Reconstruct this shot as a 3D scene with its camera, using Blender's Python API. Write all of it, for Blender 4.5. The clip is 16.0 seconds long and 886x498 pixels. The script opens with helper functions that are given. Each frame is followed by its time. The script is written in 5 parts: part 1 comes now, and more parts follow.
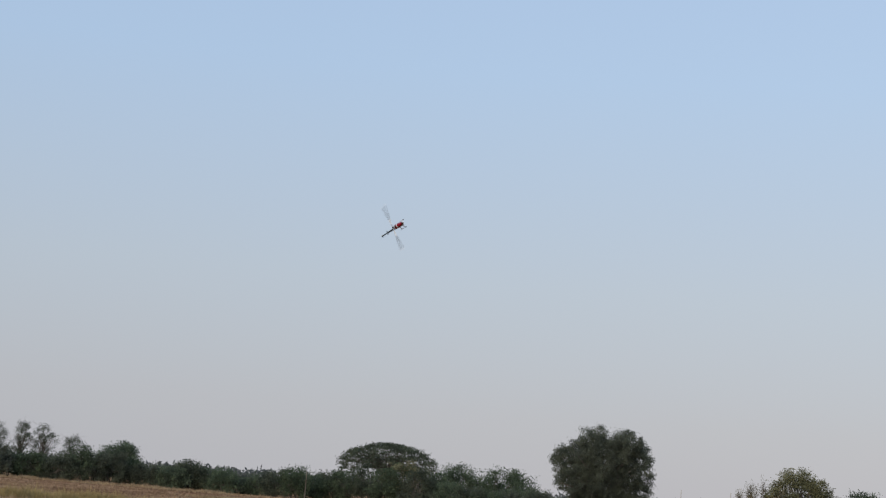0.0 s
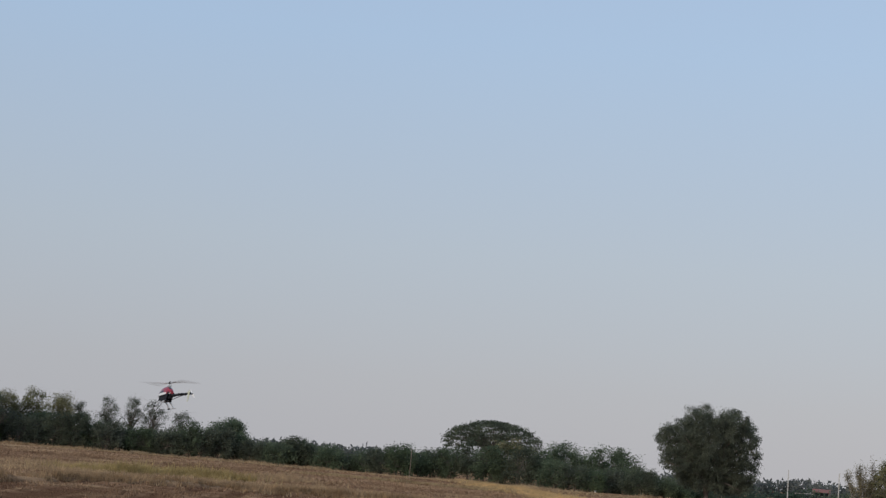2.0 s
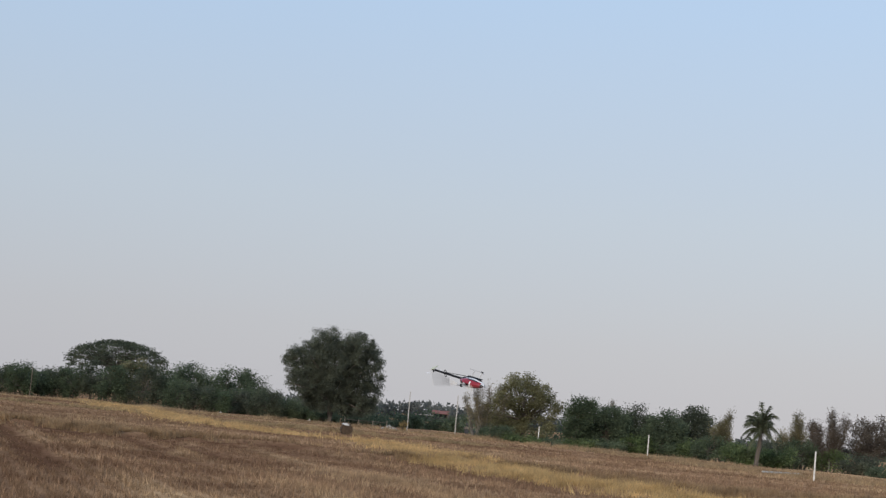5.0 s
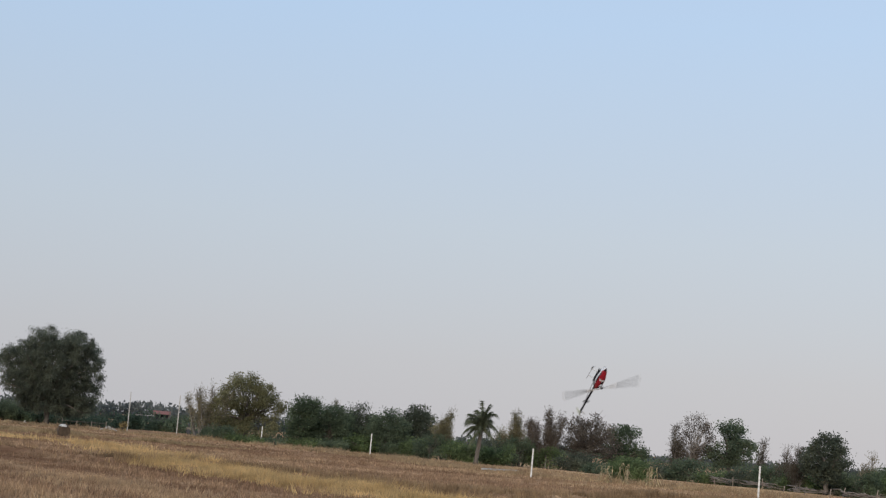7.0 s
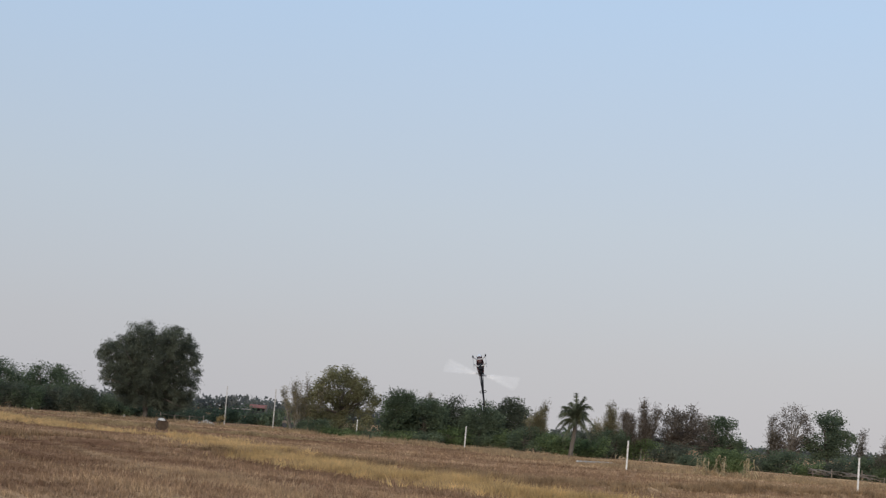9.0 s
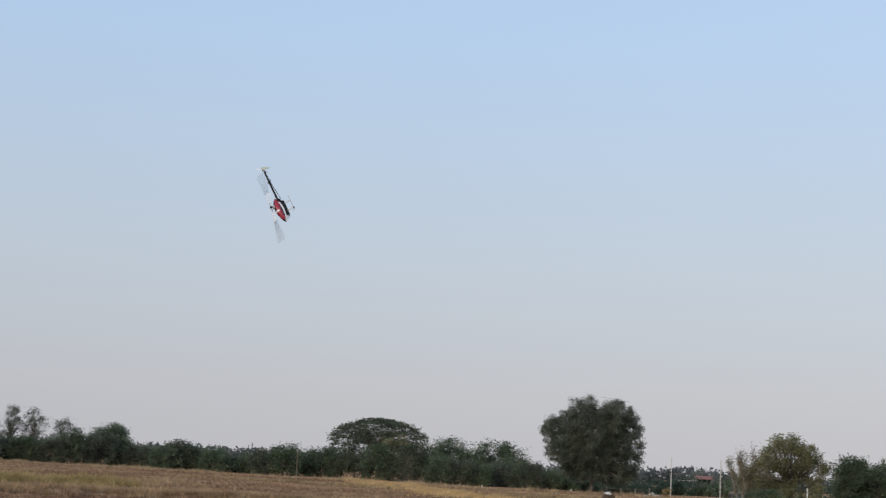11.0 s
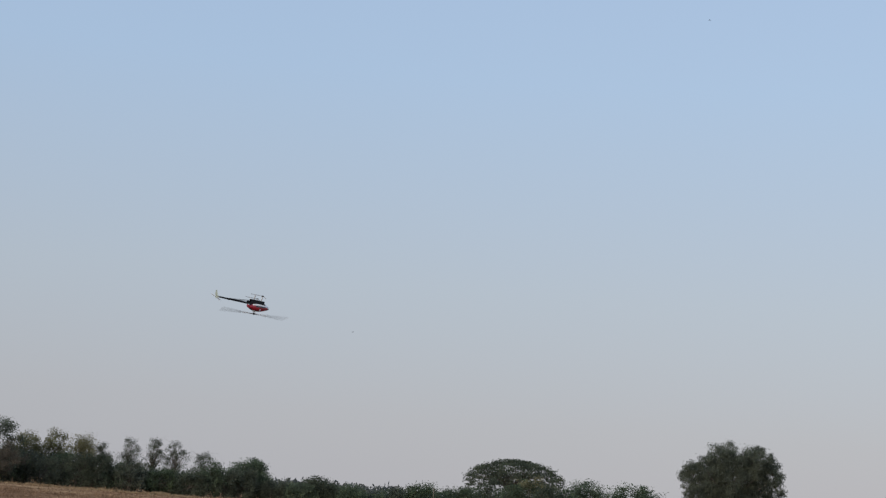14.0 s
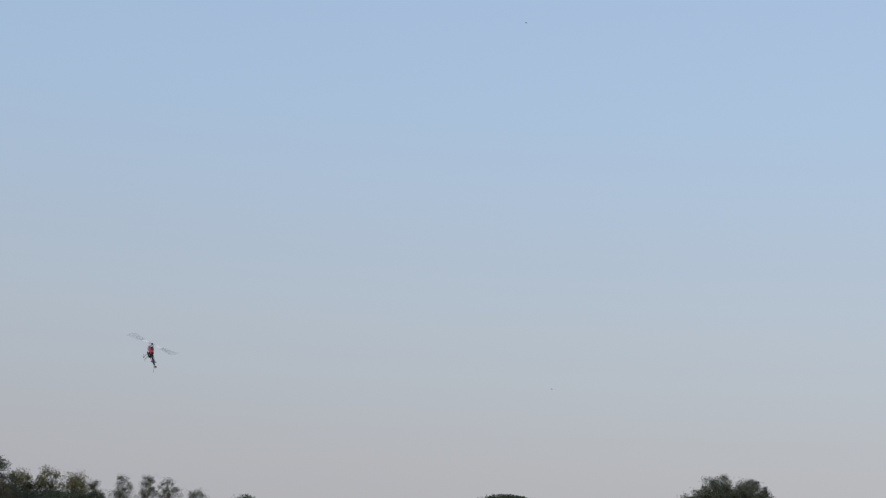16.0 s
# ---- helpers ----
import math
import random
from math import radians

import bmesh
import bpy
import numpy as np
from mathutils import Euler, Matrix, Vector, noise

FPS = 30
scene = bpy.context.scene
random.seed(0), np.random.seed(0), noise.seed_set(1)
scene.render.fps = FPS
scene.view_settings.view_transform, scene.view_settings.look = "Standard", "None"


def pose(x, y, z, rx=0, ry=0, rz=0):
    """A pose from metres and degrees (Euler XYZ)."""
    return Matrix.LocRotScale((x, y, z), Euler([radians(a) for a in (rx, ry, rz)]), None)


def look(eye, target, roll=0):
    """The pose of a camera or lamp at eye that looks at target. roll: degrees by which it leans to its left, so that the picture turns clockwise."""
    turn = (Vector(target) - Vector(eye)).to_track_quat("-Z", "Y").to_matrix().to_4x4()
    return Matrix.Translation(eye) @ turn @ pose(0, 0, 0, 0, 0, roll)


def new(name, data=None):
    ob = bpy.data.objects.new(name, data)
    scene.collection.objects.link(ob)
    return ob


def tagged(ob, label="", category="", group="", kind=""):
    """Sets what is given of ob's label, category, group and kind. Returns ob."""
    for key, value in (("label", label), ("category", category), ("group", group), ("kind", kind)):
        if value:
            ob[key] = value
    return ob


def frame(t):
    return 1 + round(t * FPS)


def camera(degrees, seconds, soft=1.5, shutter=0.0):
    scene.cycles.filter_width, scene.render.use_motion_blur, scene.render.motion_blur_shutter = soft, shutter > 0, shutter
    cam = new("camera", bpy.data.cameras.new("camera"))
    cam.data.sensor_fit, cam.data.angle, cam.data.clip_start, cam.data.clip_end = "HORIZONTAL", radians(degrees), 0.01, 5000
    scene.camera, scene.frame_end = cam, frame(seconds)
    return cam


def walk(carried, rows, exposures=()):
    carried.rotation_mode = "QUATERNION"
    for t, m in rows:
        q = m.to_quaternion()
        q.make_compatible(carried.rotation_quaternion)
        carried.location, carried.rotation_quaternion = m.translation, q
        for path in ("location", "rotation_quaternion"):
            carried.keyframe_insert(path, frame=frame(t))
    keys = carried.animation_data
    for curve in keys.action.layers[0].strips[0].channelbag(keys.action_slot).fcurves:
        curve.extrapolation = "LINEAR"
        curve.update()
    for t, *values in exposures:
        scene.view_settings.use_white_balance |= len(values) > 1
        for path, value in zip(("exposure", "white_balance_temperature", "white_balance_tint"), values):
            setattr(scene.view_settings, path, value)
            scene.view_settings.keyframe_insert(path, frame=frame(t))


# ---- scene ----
EYE = 1.7
cam = camera(31.02, 16.0, soft=1.25, shutter=0.16)
# seconds, heading, tilt and lean of a camera held by someone who stands still at the field's edge
TURNS = [
    (0.0, 16.27, 8.70, 4.30),
    (0.5, 16.45, 9.13, 4.92),
    (1.0, 16.71, 9.30, 4.94),
    (1.5, 17.84, 8.85, 4.62),
    (2.0, 19.97, 7.63, 4.70),
    (2.5, 20.68, 7.33, 4.72),
    (3.0, 19.86, 7.03, 4.70),
    (3.5, 16.89, 7.08, 4.61),
    (4.0, 12.58, 6.54, 4.60),
    (4.2, 10.98, 6.08, 4.75),
    (6.3, 0.36, 6.13, 4.43),
    (6.5, -1.03, 6.13, 4.39),
    (7.0, -3.31, 6.76, 4.60),
    (7.5, -3.53, 7.33, 4.40),
    (8.0, -2.68, 6.67, 4.15),
    (8.5, -1.77, 6.29, 4.35),
    (9.0, -0.00, 6.24, 4.39),
    (9.5, 3.43, 6.15, 4.07),
    (10.0, 8.09, 7.15, 3.39),
    (10.2, 9.74, 7.59, 3.17),
    (12.3, 20.67, 7.88, 3.29),
    (12.5, 20.56, 8.53, 3.50),
    (13.0, 20.33, 9.60, 4.25),
    (13.5, 20.82, 9.27, 4.66),
    (14.0, 20.82, 8.95, 4.38),
    (14.5, 20.03, 9.32, 3.99),
    (15.0, 19.34, 9.87, 3.90),
    (15.5, 19.69, 10.25, 3.99),
    (16.0, 20.63, 10.22, 4.03),
]
BRIGHT = [(0.0, -0.05), (1.0, -0.10), (2.0, -0.15), (2.5, -0.10), (3.0, -0.03), (3.5, 0.04), (4.0, 0.03), (6.5, 0.02), (7.5, 0.0), (8.0, -0.04), (9.0, -0.02), (10.0, 0.06), (12.5, 0.05), (13.2, -0.12), (14.0, -0.13), (15.0, -0.09), (16.0, -0.16)]
walk(cam, [(t, pose(0, 0, EYE, 90 + tilt, 0, turn) @ pose(0, 0, 0, 0, 0, lean)) for t, turn, tilt, lean in TURNS], BRIGHT)

# ---- sky and sun ----
SUN_UP, SUN_ROUND = 20.0, 198.0        # degrees above the horizon; compass way from +y over +x
world = bpy.data.worlds.new("hazy_sky")
scene.world = world
world.use_nodes = True
wn, wl = world.node_tree.nodes, world.node_tree.links
wn.clear()
w_out, w_bg = wn.new("ShaderNodeOutputWorld"), wn.new("ShaderNodeBackground")
w_sky = wn.new("ShaderNodeTexSky")
w_sky.sky_type = "NISHITA"
w_sky.sun_disc = False
w_sky.sun_elevation, w_sky.sun_rotation = radians(SUN_UP), radians(SUN_ROUND)
w_sky.air_density, w_sky.dust_density, w_sky.ozone_density = 1.0, 2.0, 1.5
w_bg.inputs["Strength"].default_value = 0.15
# dry-season haze: pale lilac-grey low down, thinning to blue with height
w_geo = wn.new("ShaderNodeTexCoord")
w_sep = wn.new("ShaderNodeSeparateXYZ")
wl.new(w_geo.outputs["Generated"], w_sep.inputs[0])
w_haze, w_thick = wn.new("ShaderNodeValToRGB"), wn.new("ShaderNodeValToRGB")
for node, stops in ((w_haze, [(0.0, (0.356, 0.349, 0.364)), (0.05, (0.354, 0.357, 0.379)), (0.13, (0.352, 0.390, 0.438)), (0.26, (0.320, 0.415, 0.543)), (0.40, (0.300, 0.400, 0.560)), (1.0, (0.340, 0.420, 0.540))]),
                    (w_thick, [(0.0, (0.95, 0.95, 0.95)), (0.30, (0.88, 0.88, 0.88)), (0.9, (0.6, 0.6, 0.6))])):
    while len(node.color_ramp.elements) < len(stops):
        node.color_ramp.elements.new(0.5)
    for e, (p, c) in zip(node.color_ramp.elements, stops):
        e.position, e.color = p, (*c, 1)
    wl.new(w_sep.outputs["Z"], node.inputs[0])
w_gain = wn.new("ShaderNodeMix")
w_gain.data_type, w_gain.blend_type = "RGBA", "MULTIPLY"
w_gain.inputs["Factor"].default_value = 1.0
wl.new(w_haze.outputs["Color"], w_gain.inputs["A"])
# the haze is a little brighter and warmer towards +x
w_side = wn.new("ShaderNodeVectorMath")
w_side.operation = "MULTIPLY_ADD"
w_side.inputs[1].default_value, w_side.inputs[2].default_value = (1.65, 1.25, 0.85), (10.12, 10.1, 10.1)
wl.new(w_sep.outputs["X"], w_side.inputs[0])
wl.new(w_side.outputs[0], w_gain.inputs["B"])
w_mix = wn.new("ShaderNodeMix")
w_mix.data_type = "RGBA"
wl.new(w_thick.outputs["Color"], w_mix.inputs["Factor"])
wl.new(w_sky.outputs["Color"], w_mix.inputs["A"])
wl.new(w_gain.outputs["Result"], w_mix.inputs["B"])
wl.new(w_mix.outputs["Result"], w_bg.inputs["Color"])
wl.new(w_bg.outputs["Background"], w_out.inputs["Surface"])

sun = new("sun", bpy.data.lights.new("sun", "SUN"))
sun.data.energy, sun.data.angle, sun.data.color = 1.9, radians(12), (1.0, 0.88, 0.74)
sun_from = Vector((math.sin(radians(SUN_ROUND)) * math.cos(radians(SUN_UP)), math.cos(radians(SUN_ROUND)) * math.cos(radians(SUN_UP)), math.sin(radians(SUN_UP))))
sun.matrix_world = look(sun_from * 50, (0, 0, 0))


# ---- materials ----
def material(name, rough=0.6, metal=0.0):
    m = bpy.data.materials.new(name)
    m.use_nodes = True
    b = m.node_tree.nodes["Principled BSDF"]
    b.inputs["Roughness"].default_value, b.inputs["Metallic"].default_value = rough, metal
    return m, m.node_tree.nodes, m.node_tree.links, b


def ramp(nodes, stops):
    r = nodes.new("ShaderNodeValToRGB")
    while len(r.color_ramp.elements) < len(stops):
        r.color_ramp.elements.new(0.5)
    for e, (p, c) in zip(r.color_ramp.elements, stops):
        e.position, e.color = p, (*c, 1)
    return r


def noise_tex(nodes, links, scale, detail=4, rough=0.6, coord="Object", stretch=None):
    tc = nodes.new("ShaderNodeTexCoord")
    n = nodes.new("ShaderNodeTexNoise")
    n.inputs["Scale"].default_value, n.inputs["Detail"].default_value, n.inputs["Roughness"].default_value = scale, detail, rough
    out = tc.outputs[coord]
    if stretch:
        mp = nodes.new("ShaderNodeMapping")
        mp.inputs["Scale"].default_value = stretch
        links.new(out, mp.inputs["Vector"])
        out = mp.outputs["Vector"]
    links.new(out, n.inputs["Vector"])
    return n


def mixed(nodes, links, fac, a, b, how="MIX"):
    m = nodes.new("ShaderNodeMix")
    m.data_type, m.blend_type = "RGBA", how
    for key, v in (("Factor", fac), ("A", a), ("B", b)):
        if isinstance(v, (int, float)):
            m.inputs[key].default_value = v
        elif isinstance(v, tuple):
            m.inputs[key].default_value = (*v, 1)
        else:
            links.new(v, m.inputs[key])
    return m.outputs["Result"]


def bumped(nodes, links, b, height, strength=0.3, dist=0.02):
    bp = nodes.new("ShaderNodeBump")
    bp.inputs["Strength"].default_value, bp.inputs["Distance"].default_value = strength, dist
    links.new(height, bp.inputs["Height"])
    links.new(bp.outputs["Normal"], b.inputs["Normal"])


def leafy(name, dark, mid, light, scale=0.35):
    """Leaves: shade varies leaf by leaf and limb by limb; light comes through a little."""
    m, n, l, b = material(name, 0.75)
    geo = n.new("ShaderNodeNewGeometry")
    r = ramp(n, [(0.0, dark), (0.55, mid), (1.0, light)])
    l.new(geo.outputs["Random Per Island"], r.inputs[0])
    nz = noise_tex(n, l, scale, 2)
    r2 = ramp(n, [(0.32, tuple(c * 0.55 for c in mid)), (0.68, light)])
    l.new(nz.outputs["Fac"], r2.inputs[0])
    col = mixed(n, l, 0.62, r.outputs["Color"], r2.outputs["Color"])
    spray = noise_tex(n, l, scale * 3.5, 2)
    r4 = ramp(n, [(0.35, (0.72, 0.74, 0.76)), (0.65, (1.22, 1.21, 1.14))])
    l.new(spray.outputs["Fac"], r4.inputs[0])
    col = mixed(n, l, 1.0, col, r4.outputs["Color"], "MULTIPLY")
    oi = n.new("ShaderNodeObjectInfo")
    r3 = ramp(n, [(0.0, (0.85, 0.85, 0.8)), (1.0, (1.12, 1.06, 1.1))])
    l.new(oi.outputs["Random"], r3.inputs[0])
    col = mixed(n, l, 1.0, col, r3.outputs["Color"], "MULTIPLY")
    l.new(col, b.inputs["Base Color"])
    b.inputs["Specular IOR Level"].default_value = 0.08
    tr = n.new("ShaderNodeBsdfTranslucent")
    l.new(col, tr.inputs["Color"])
    mx = n.new("ShaderNodeMixShader")
    mx.inputs[0].default_value = 0.50
    l.new(b.outputs[0], mx.inputs[1])
    l.new(tr.outputs[0], mx.inputs[2])
    l.new(mx.outputs[0], n["Material Output"].inputs["Surface"])
    return m


def two_tone(name, a, b_col, scale, rough=0.7, metal=0.0, bump=0.2, stretch=None, dist=0.01):
    m, n, l, b = material(name, rough, metal)
    nz = noise_tex(n, l, scale, 6, 0.65, stretch=stretch)
    r = ramp(n, [(0.3, a), (0.7, b_col)])
    l.new(nz.outputs["Fac"], r.inputs[0])
    fine = noise_tex(n, l, scale * 9, 3)
    r2 = ramp(n, [(0.25, (0.75, 0.75, 0.75)), (0.75, (1.15, 1.15, 1.15))])
    l.new(fine.outputs["Fac"], r2.inputs[0])
    l.new(mixed(n, l, 1.0, r.outputs["Color"], r2.outputs["Color"], "MULTIPLY"), b.inputs["Base Color"])
    if bump:
        bumped(n, l, b, fine.outputs["Fac"], bump, dist)
    return m


# tree leaf darks and mids are raised to stand for haze before them
LEAF_DARK = leafy("dark_green_leaves", (0.080, 0.097, 0.078), (0.117, 0.142, 0.107), (0.198, 0.222, 0.160))
LEAF_GREEN = leafy("green_leaves", (0.080, 0.112, 0.076), (0.122, 0.166, 0.107), (0.198, 0.250, 0.156))
LEAF_OLIVE = leafy("olive_leaves", (0.112, 0.120, 0.066), (0.205, 0.206, 0.112), (0.330, 0.318, 0.178))
LEAF_DRY = leafy("dry_brown_leaves", (0.088, 0.074, 0.060), (0.148, 0.126, 0.100), (0.235, 0.205, 0.165))
LEAF_TAN = leafy("tan_feathery_leaves", (0.175, 0.156, 0.098), (0.285, 0.255, 0.162), (0.410, 0.370, 0.245))
LEAF_PALM = leafy("palm_leaves", (0.075, 0.096, 0.064), (0.135, 0.162, 0.106), (0.240, 0.262, 0.175), 1.2)
LEAF_FRESH = leafy("fresh_green_leaves", (0.075, 0.115, 0.054), (0.138, 0.196, 0.088), (0.245, 0.312, 0.150))
# haze is painted in here: paler and greyer than the nearer leaves
LEAF_HAZED = leafy("hazed_far_leaves", (0.135, 0.150, 0.144), (0.172, 0.188, 0.178), (0.215, 0.230, 0.217), 0.08)
BARK = two_tone("bark", (0.085, 0.070, 0.056), (0.180, 0.155, 0.130), 3.0, 0.9, bump=0.6, stretch=(1, 1, 0.25))
BARK_PALE = two_tone("pale_bark", (0.16, 0.14, 0.12), (0.30, 0.27, 0.24), 3.0, 0.9, bump=0.5, stretch=(1, 1, 0.25))
BRUSH = two_tone("dry_brushwood", (0.20, 0.155, 0.12), (0.38, 0.31, 0.25), 4.0, 0.9, bump=0.5)
CONCRETE = two_tone("weathered_concrete", (0.62, 0.61, 0.58), (0.82, 0.81, 0.78), 2.0, 0.85, bump=0.3)
STRAW_PALE = leafy("pale_yellow_grass", (0.270, 0.182, 0.105), (0.450, 0.318, 0.185), (0.640, 0.480, 0.295), 0.5)
STRAW_GOLD = leafy("golden_dead_grass", (0.460, 0.300, 0.135), (0.700, 0.472, 0.215), (0.860, 0.630, 0.335), 0.5)
STRAW_GREEN = leafy("yellow_green_grass", (0.270, 0.198, 0.086), (0.455, 0.345, 0.150), (0.630, 0.495, 0.245), 0.5)
STRAW_TAN = leafy("tan_upright_stalks", (0.240, 0.150, 0.088), (0.400, 0.262, 0.152), (0.580, 0.415, 0.260), 0.7)
CORN_DRY = leafy("dry_maize_leaves", (0.40, 0.31, 0.18), (0.62, 0.49, 0.29), (0.76, 0.63, 0.41), 0.8)
CONCRETE_GREY = two_tone("grey_weathered_concrete", (0.36, 0.35, 0.33), (0.58, 0.57, 0.54), 1.2, 0.9, bump=0.3)
BALE = two_tone("baled_straw", (0.042, 0.028, 0.018), (0.105, 0.070, 0.043), 6.0, 0.95, bump=0.8)
RED_TIN = two_tone("faded_red_roof_sheet", (0.17, 0.060, 0.045), (0.27, 0.11, 0.085), 1.5, 0.6, bump=0.1)
PALE_TIN = two_tone("pale_roof_sheet", (0.40, 0.38, 0.36), (0.58, 0.56, 0.53), 1.5, 0.5, bump=0.1)
OLD_WOOD = two_tone("grey_weathered_wood", (0.13, 0.105, 0.085), (0.27, 0.22, 0.18), 4.0, 0.9, bump=0.5, stretch=(1, 1, 0.2))
SHADE_NET = two_tone("dark_tarpaulin", (0.02, 0.022, 0.025), (0.05, 0.05, 0.055), 3.0, 0.7)
WHITE_SACK = two_tone("white_sacks", (0.50, 0.49, 0.46), (0.74, 0.73, 0.70), 4.0, 0.8)


def field_colour(n, l):
    """Grey-brown, brown and straw patches; the attributes "soil" and "straw" say where earth lies bare and where dead grass lies thick."""
    big = noise_tex(n, l, 0.040, 3, 0.55, stretch=(0.8, 1.3, 1))
    mid = noise_tex(n, l, 0.30, 5, 0.7, stretch=(0.7, 1.0, 1))
    both = n.new("ShaderNodeMath")
    both.operation = "MULTIPLY_ADD"
    both.inputs[1].default_value = 0.60
    l.new(mid.outputs["Fac"], both.inputs[0])
    half = n.new("ShaderNodeMath")
    half.operation = "MULTIPLY"
    half.inputs[1].default_value = 0.40
    l.new(big.outputs["Fac"], half.inputs[0])
    l.new(half.outputs[0], both.inputs[2])
    r = ramp(n, [(0.36, (0.140, 0.084, 0.054)), (0.445, (0.222, 0.141, 0.092)), (0.53, (0.305, 0.202, 0.130)), (0.62, (0.450, 0.320, 0.200))])
    l.new(both.outputs[0], r.inputs[0])
    soil, straw = n.new("ShaderNodeAttribute"), n.new("ShaderNodeAttribute")
    soil.attribute_name, straw.attribute_name = "soil", "straw"
    col = mixed(n, l, straw.outputs["Fac"], r.outputs["Color"], (0.475, 0.352, 0.215))
    return mixed(n, l, soil.outputs["Fac"], col, (0.098, 0.054, 0.036))


def matt(name):
    """Earth and straw, which have no sheen."""
    m = bpy.data.materials.new(name)
    m.use_nodes = True
    n, l = m.node_tree.nodes, m.node_tree.links
    n.remove(n["Principled BSDF"])
    b = n.new("ShaderNodeBsdfDiffuse")
    b.inputs["Roughness"].default_value = 0.6
    l.new(b.outputs[0], n["Material Output"].inputs["Surface"])
    return m, n, l, b


def ground_material():
    m, n, l, b = matt("dry_stubble_ground")
    fine = noise_tex(n, l, 5.0, 6, 0.75)
    r3 = ramp(n, [(0.25, (0.55, 0.53, 0.52)), (0.75, (1.3, 1.28, 1.24))])
    l.new(fine.outputs["Fac"], r3.inputs[0])
    l.new(mixed(n, l, 1.0, field_colour(n, l), r3.outputs["Color"], "MULTIPLY"), b.inputs["Color"])
    bumped(n, l, b, fine.outputs["Fac"], 0.4, 0.05)
    return m


def stubble_material():
    m, n, l, b = matt("stubble_stalks")
    geo = n.new("ShaderNodeNewGeometry")
    r = ramp(n, [(0.0, (0.62, 0.61, 0.61)), (0.7, (1.0, 1.0, 1.0)), (1.0, (1.50, 1.52, 1.54))])
    l.new(geo.outputs["Random Per Island"], r.inputs[0])
    l.new(mixed(n, l, 1.0, field_colour(n, l), r.outputs["Color"], "MULTIPLY"), b.inputs["Color"])
    return m


GROUND = ground_material()
STRAW = stubble_material()


# ---- small builders ----
def mesh_of(name, verts, faces, mats, smooth=False, index=None):
    me = bpy.data.meshes.new(name)
    me.from_pydata([tuple(v) for v in verts], [], [tuple(f) for f in faces])
    for m in mats if isinstance(mats, (list, tuple)) else [mats]:
        me.materials.append(m)
    if index is not None:
        me.polygons.foreach_set("material_index", index)
    if smooth:
        me.polygons.foreach_set("use_smooth", [True] * len(me.polygons))
    me.update()
    return me


def part(name, bm, mat, parent, label="", smooth=True):
    me = bpy.data.meshes.new(name)
    bm.to_mesh(me)
    bm.free()
    for m in mat if isinstance(mat, (list, tuple)) else [mat]:
        me.materials.append(m)
    if smooth:
        me.polygons.foreach_set("use_smooth", [True] * len(me.polygons))
        me.set_sharp_from_angle(angle=radians(40))
    ob = new(name, me)
    ob.parent = parent
    if label:
        tagged(ob, label)
    return ob


def at_polar(az, d, z=0.0):
    a = radians(az)
    return Vector((-math.sin(a) * d, math.cos(a) * d, z))


def along(az, table):
    """The distance that a line across the field has at a heading."""
    return float(np.interp(az, [a for a, _ in table], [d for _, d in table]))


# low bank with a ragged earth face that crosses the field; headings and distances, rising
BANK = [(-25, 78), (-18, 72), (-12, 64), (-8, 54.5), (-5.2, 52), (-3.2, 51.5), (-1, 55), (2, 57.5), (4.9, 61), (7, 59), (9, 59.5), (11.4, 63), (13.3, 63),
        (17.6, 61), (20, 64.5), (23.6, 67), (27, 67), (31.5, 62.5), (35, 54), (42, 48)]


def heading(x, y):
    return math.degrees(math.atan2(-x, y)), math.hypot(x, y)


def bank_at(x, y):
    """How far a place lies beyond the bank's foot."""
    az, d = heading(x, y)
    if not -26 < az < 44 or d > 95:
        return 50.0
    return d - along(az, BANK) - 1.3 * noise.noise((x * 0.22, y * 0.22, 7.0)) - 0.5 * noise.noise((x * 0.9, y * 0.9, 2.0))


# bare scars where the bank has broken away: heading, distance, half width in degrees, depth in metres
SCARS = [(11.4, 62.3, 0.9, 1.5), (14.8, 62.0, 1.0, 1.5), (16.7, 61.0, 0.6, 1.1), (20.6, 65.0, 0.5, 1.0), (26.9, 66.5, 0.8, 1.3), (8.2, 58.5, 0.5, 1.0), (1.2, 57.0, 0.5, 0.9), (-2.6, 52.5, 0.6, 0.9), (31.4, 61.5, 0.7, 1.2)]


def scar(x, y):
    """How far a place is inside a bare scar, 0 to 1."""
    az, d = heading(x, y)
    if not 48 < d < 70:
        return 0.0
    rag = 0.5 * noise.noise((x * 0.7, y * 0.7, 71.0)) + 0.4 * noise.noise((x * 2.1, y * 2.1, 73.0))
    return max(0.0, min(1.0, max(1.5 - 1.5 * math.hypot((az - a) / w, (d - r) / h) + 1.2 * rag for a, r, w, h in SCARS)))


def ruts(x, y):
    """Wheel ruts that run with the drilled rows, above and below nought."""
    u, v = x * 0.9135 + y * 0.4067, y * 0.9135 - x * 0.4067
    return noise.noise((u * 1.25, v * 0.035, 5.0)) + 0.4 * noise.noise((u * 3.1, v * 0.09, 9.0))


def wheeled(x, az):
    """The share of wheel marks, which lie thick on the field's darker side."""
    return min(1.0, max(0.0, (-x - 7) / 5)) * min(1.0, max(0.0, (43 - az) / 6))


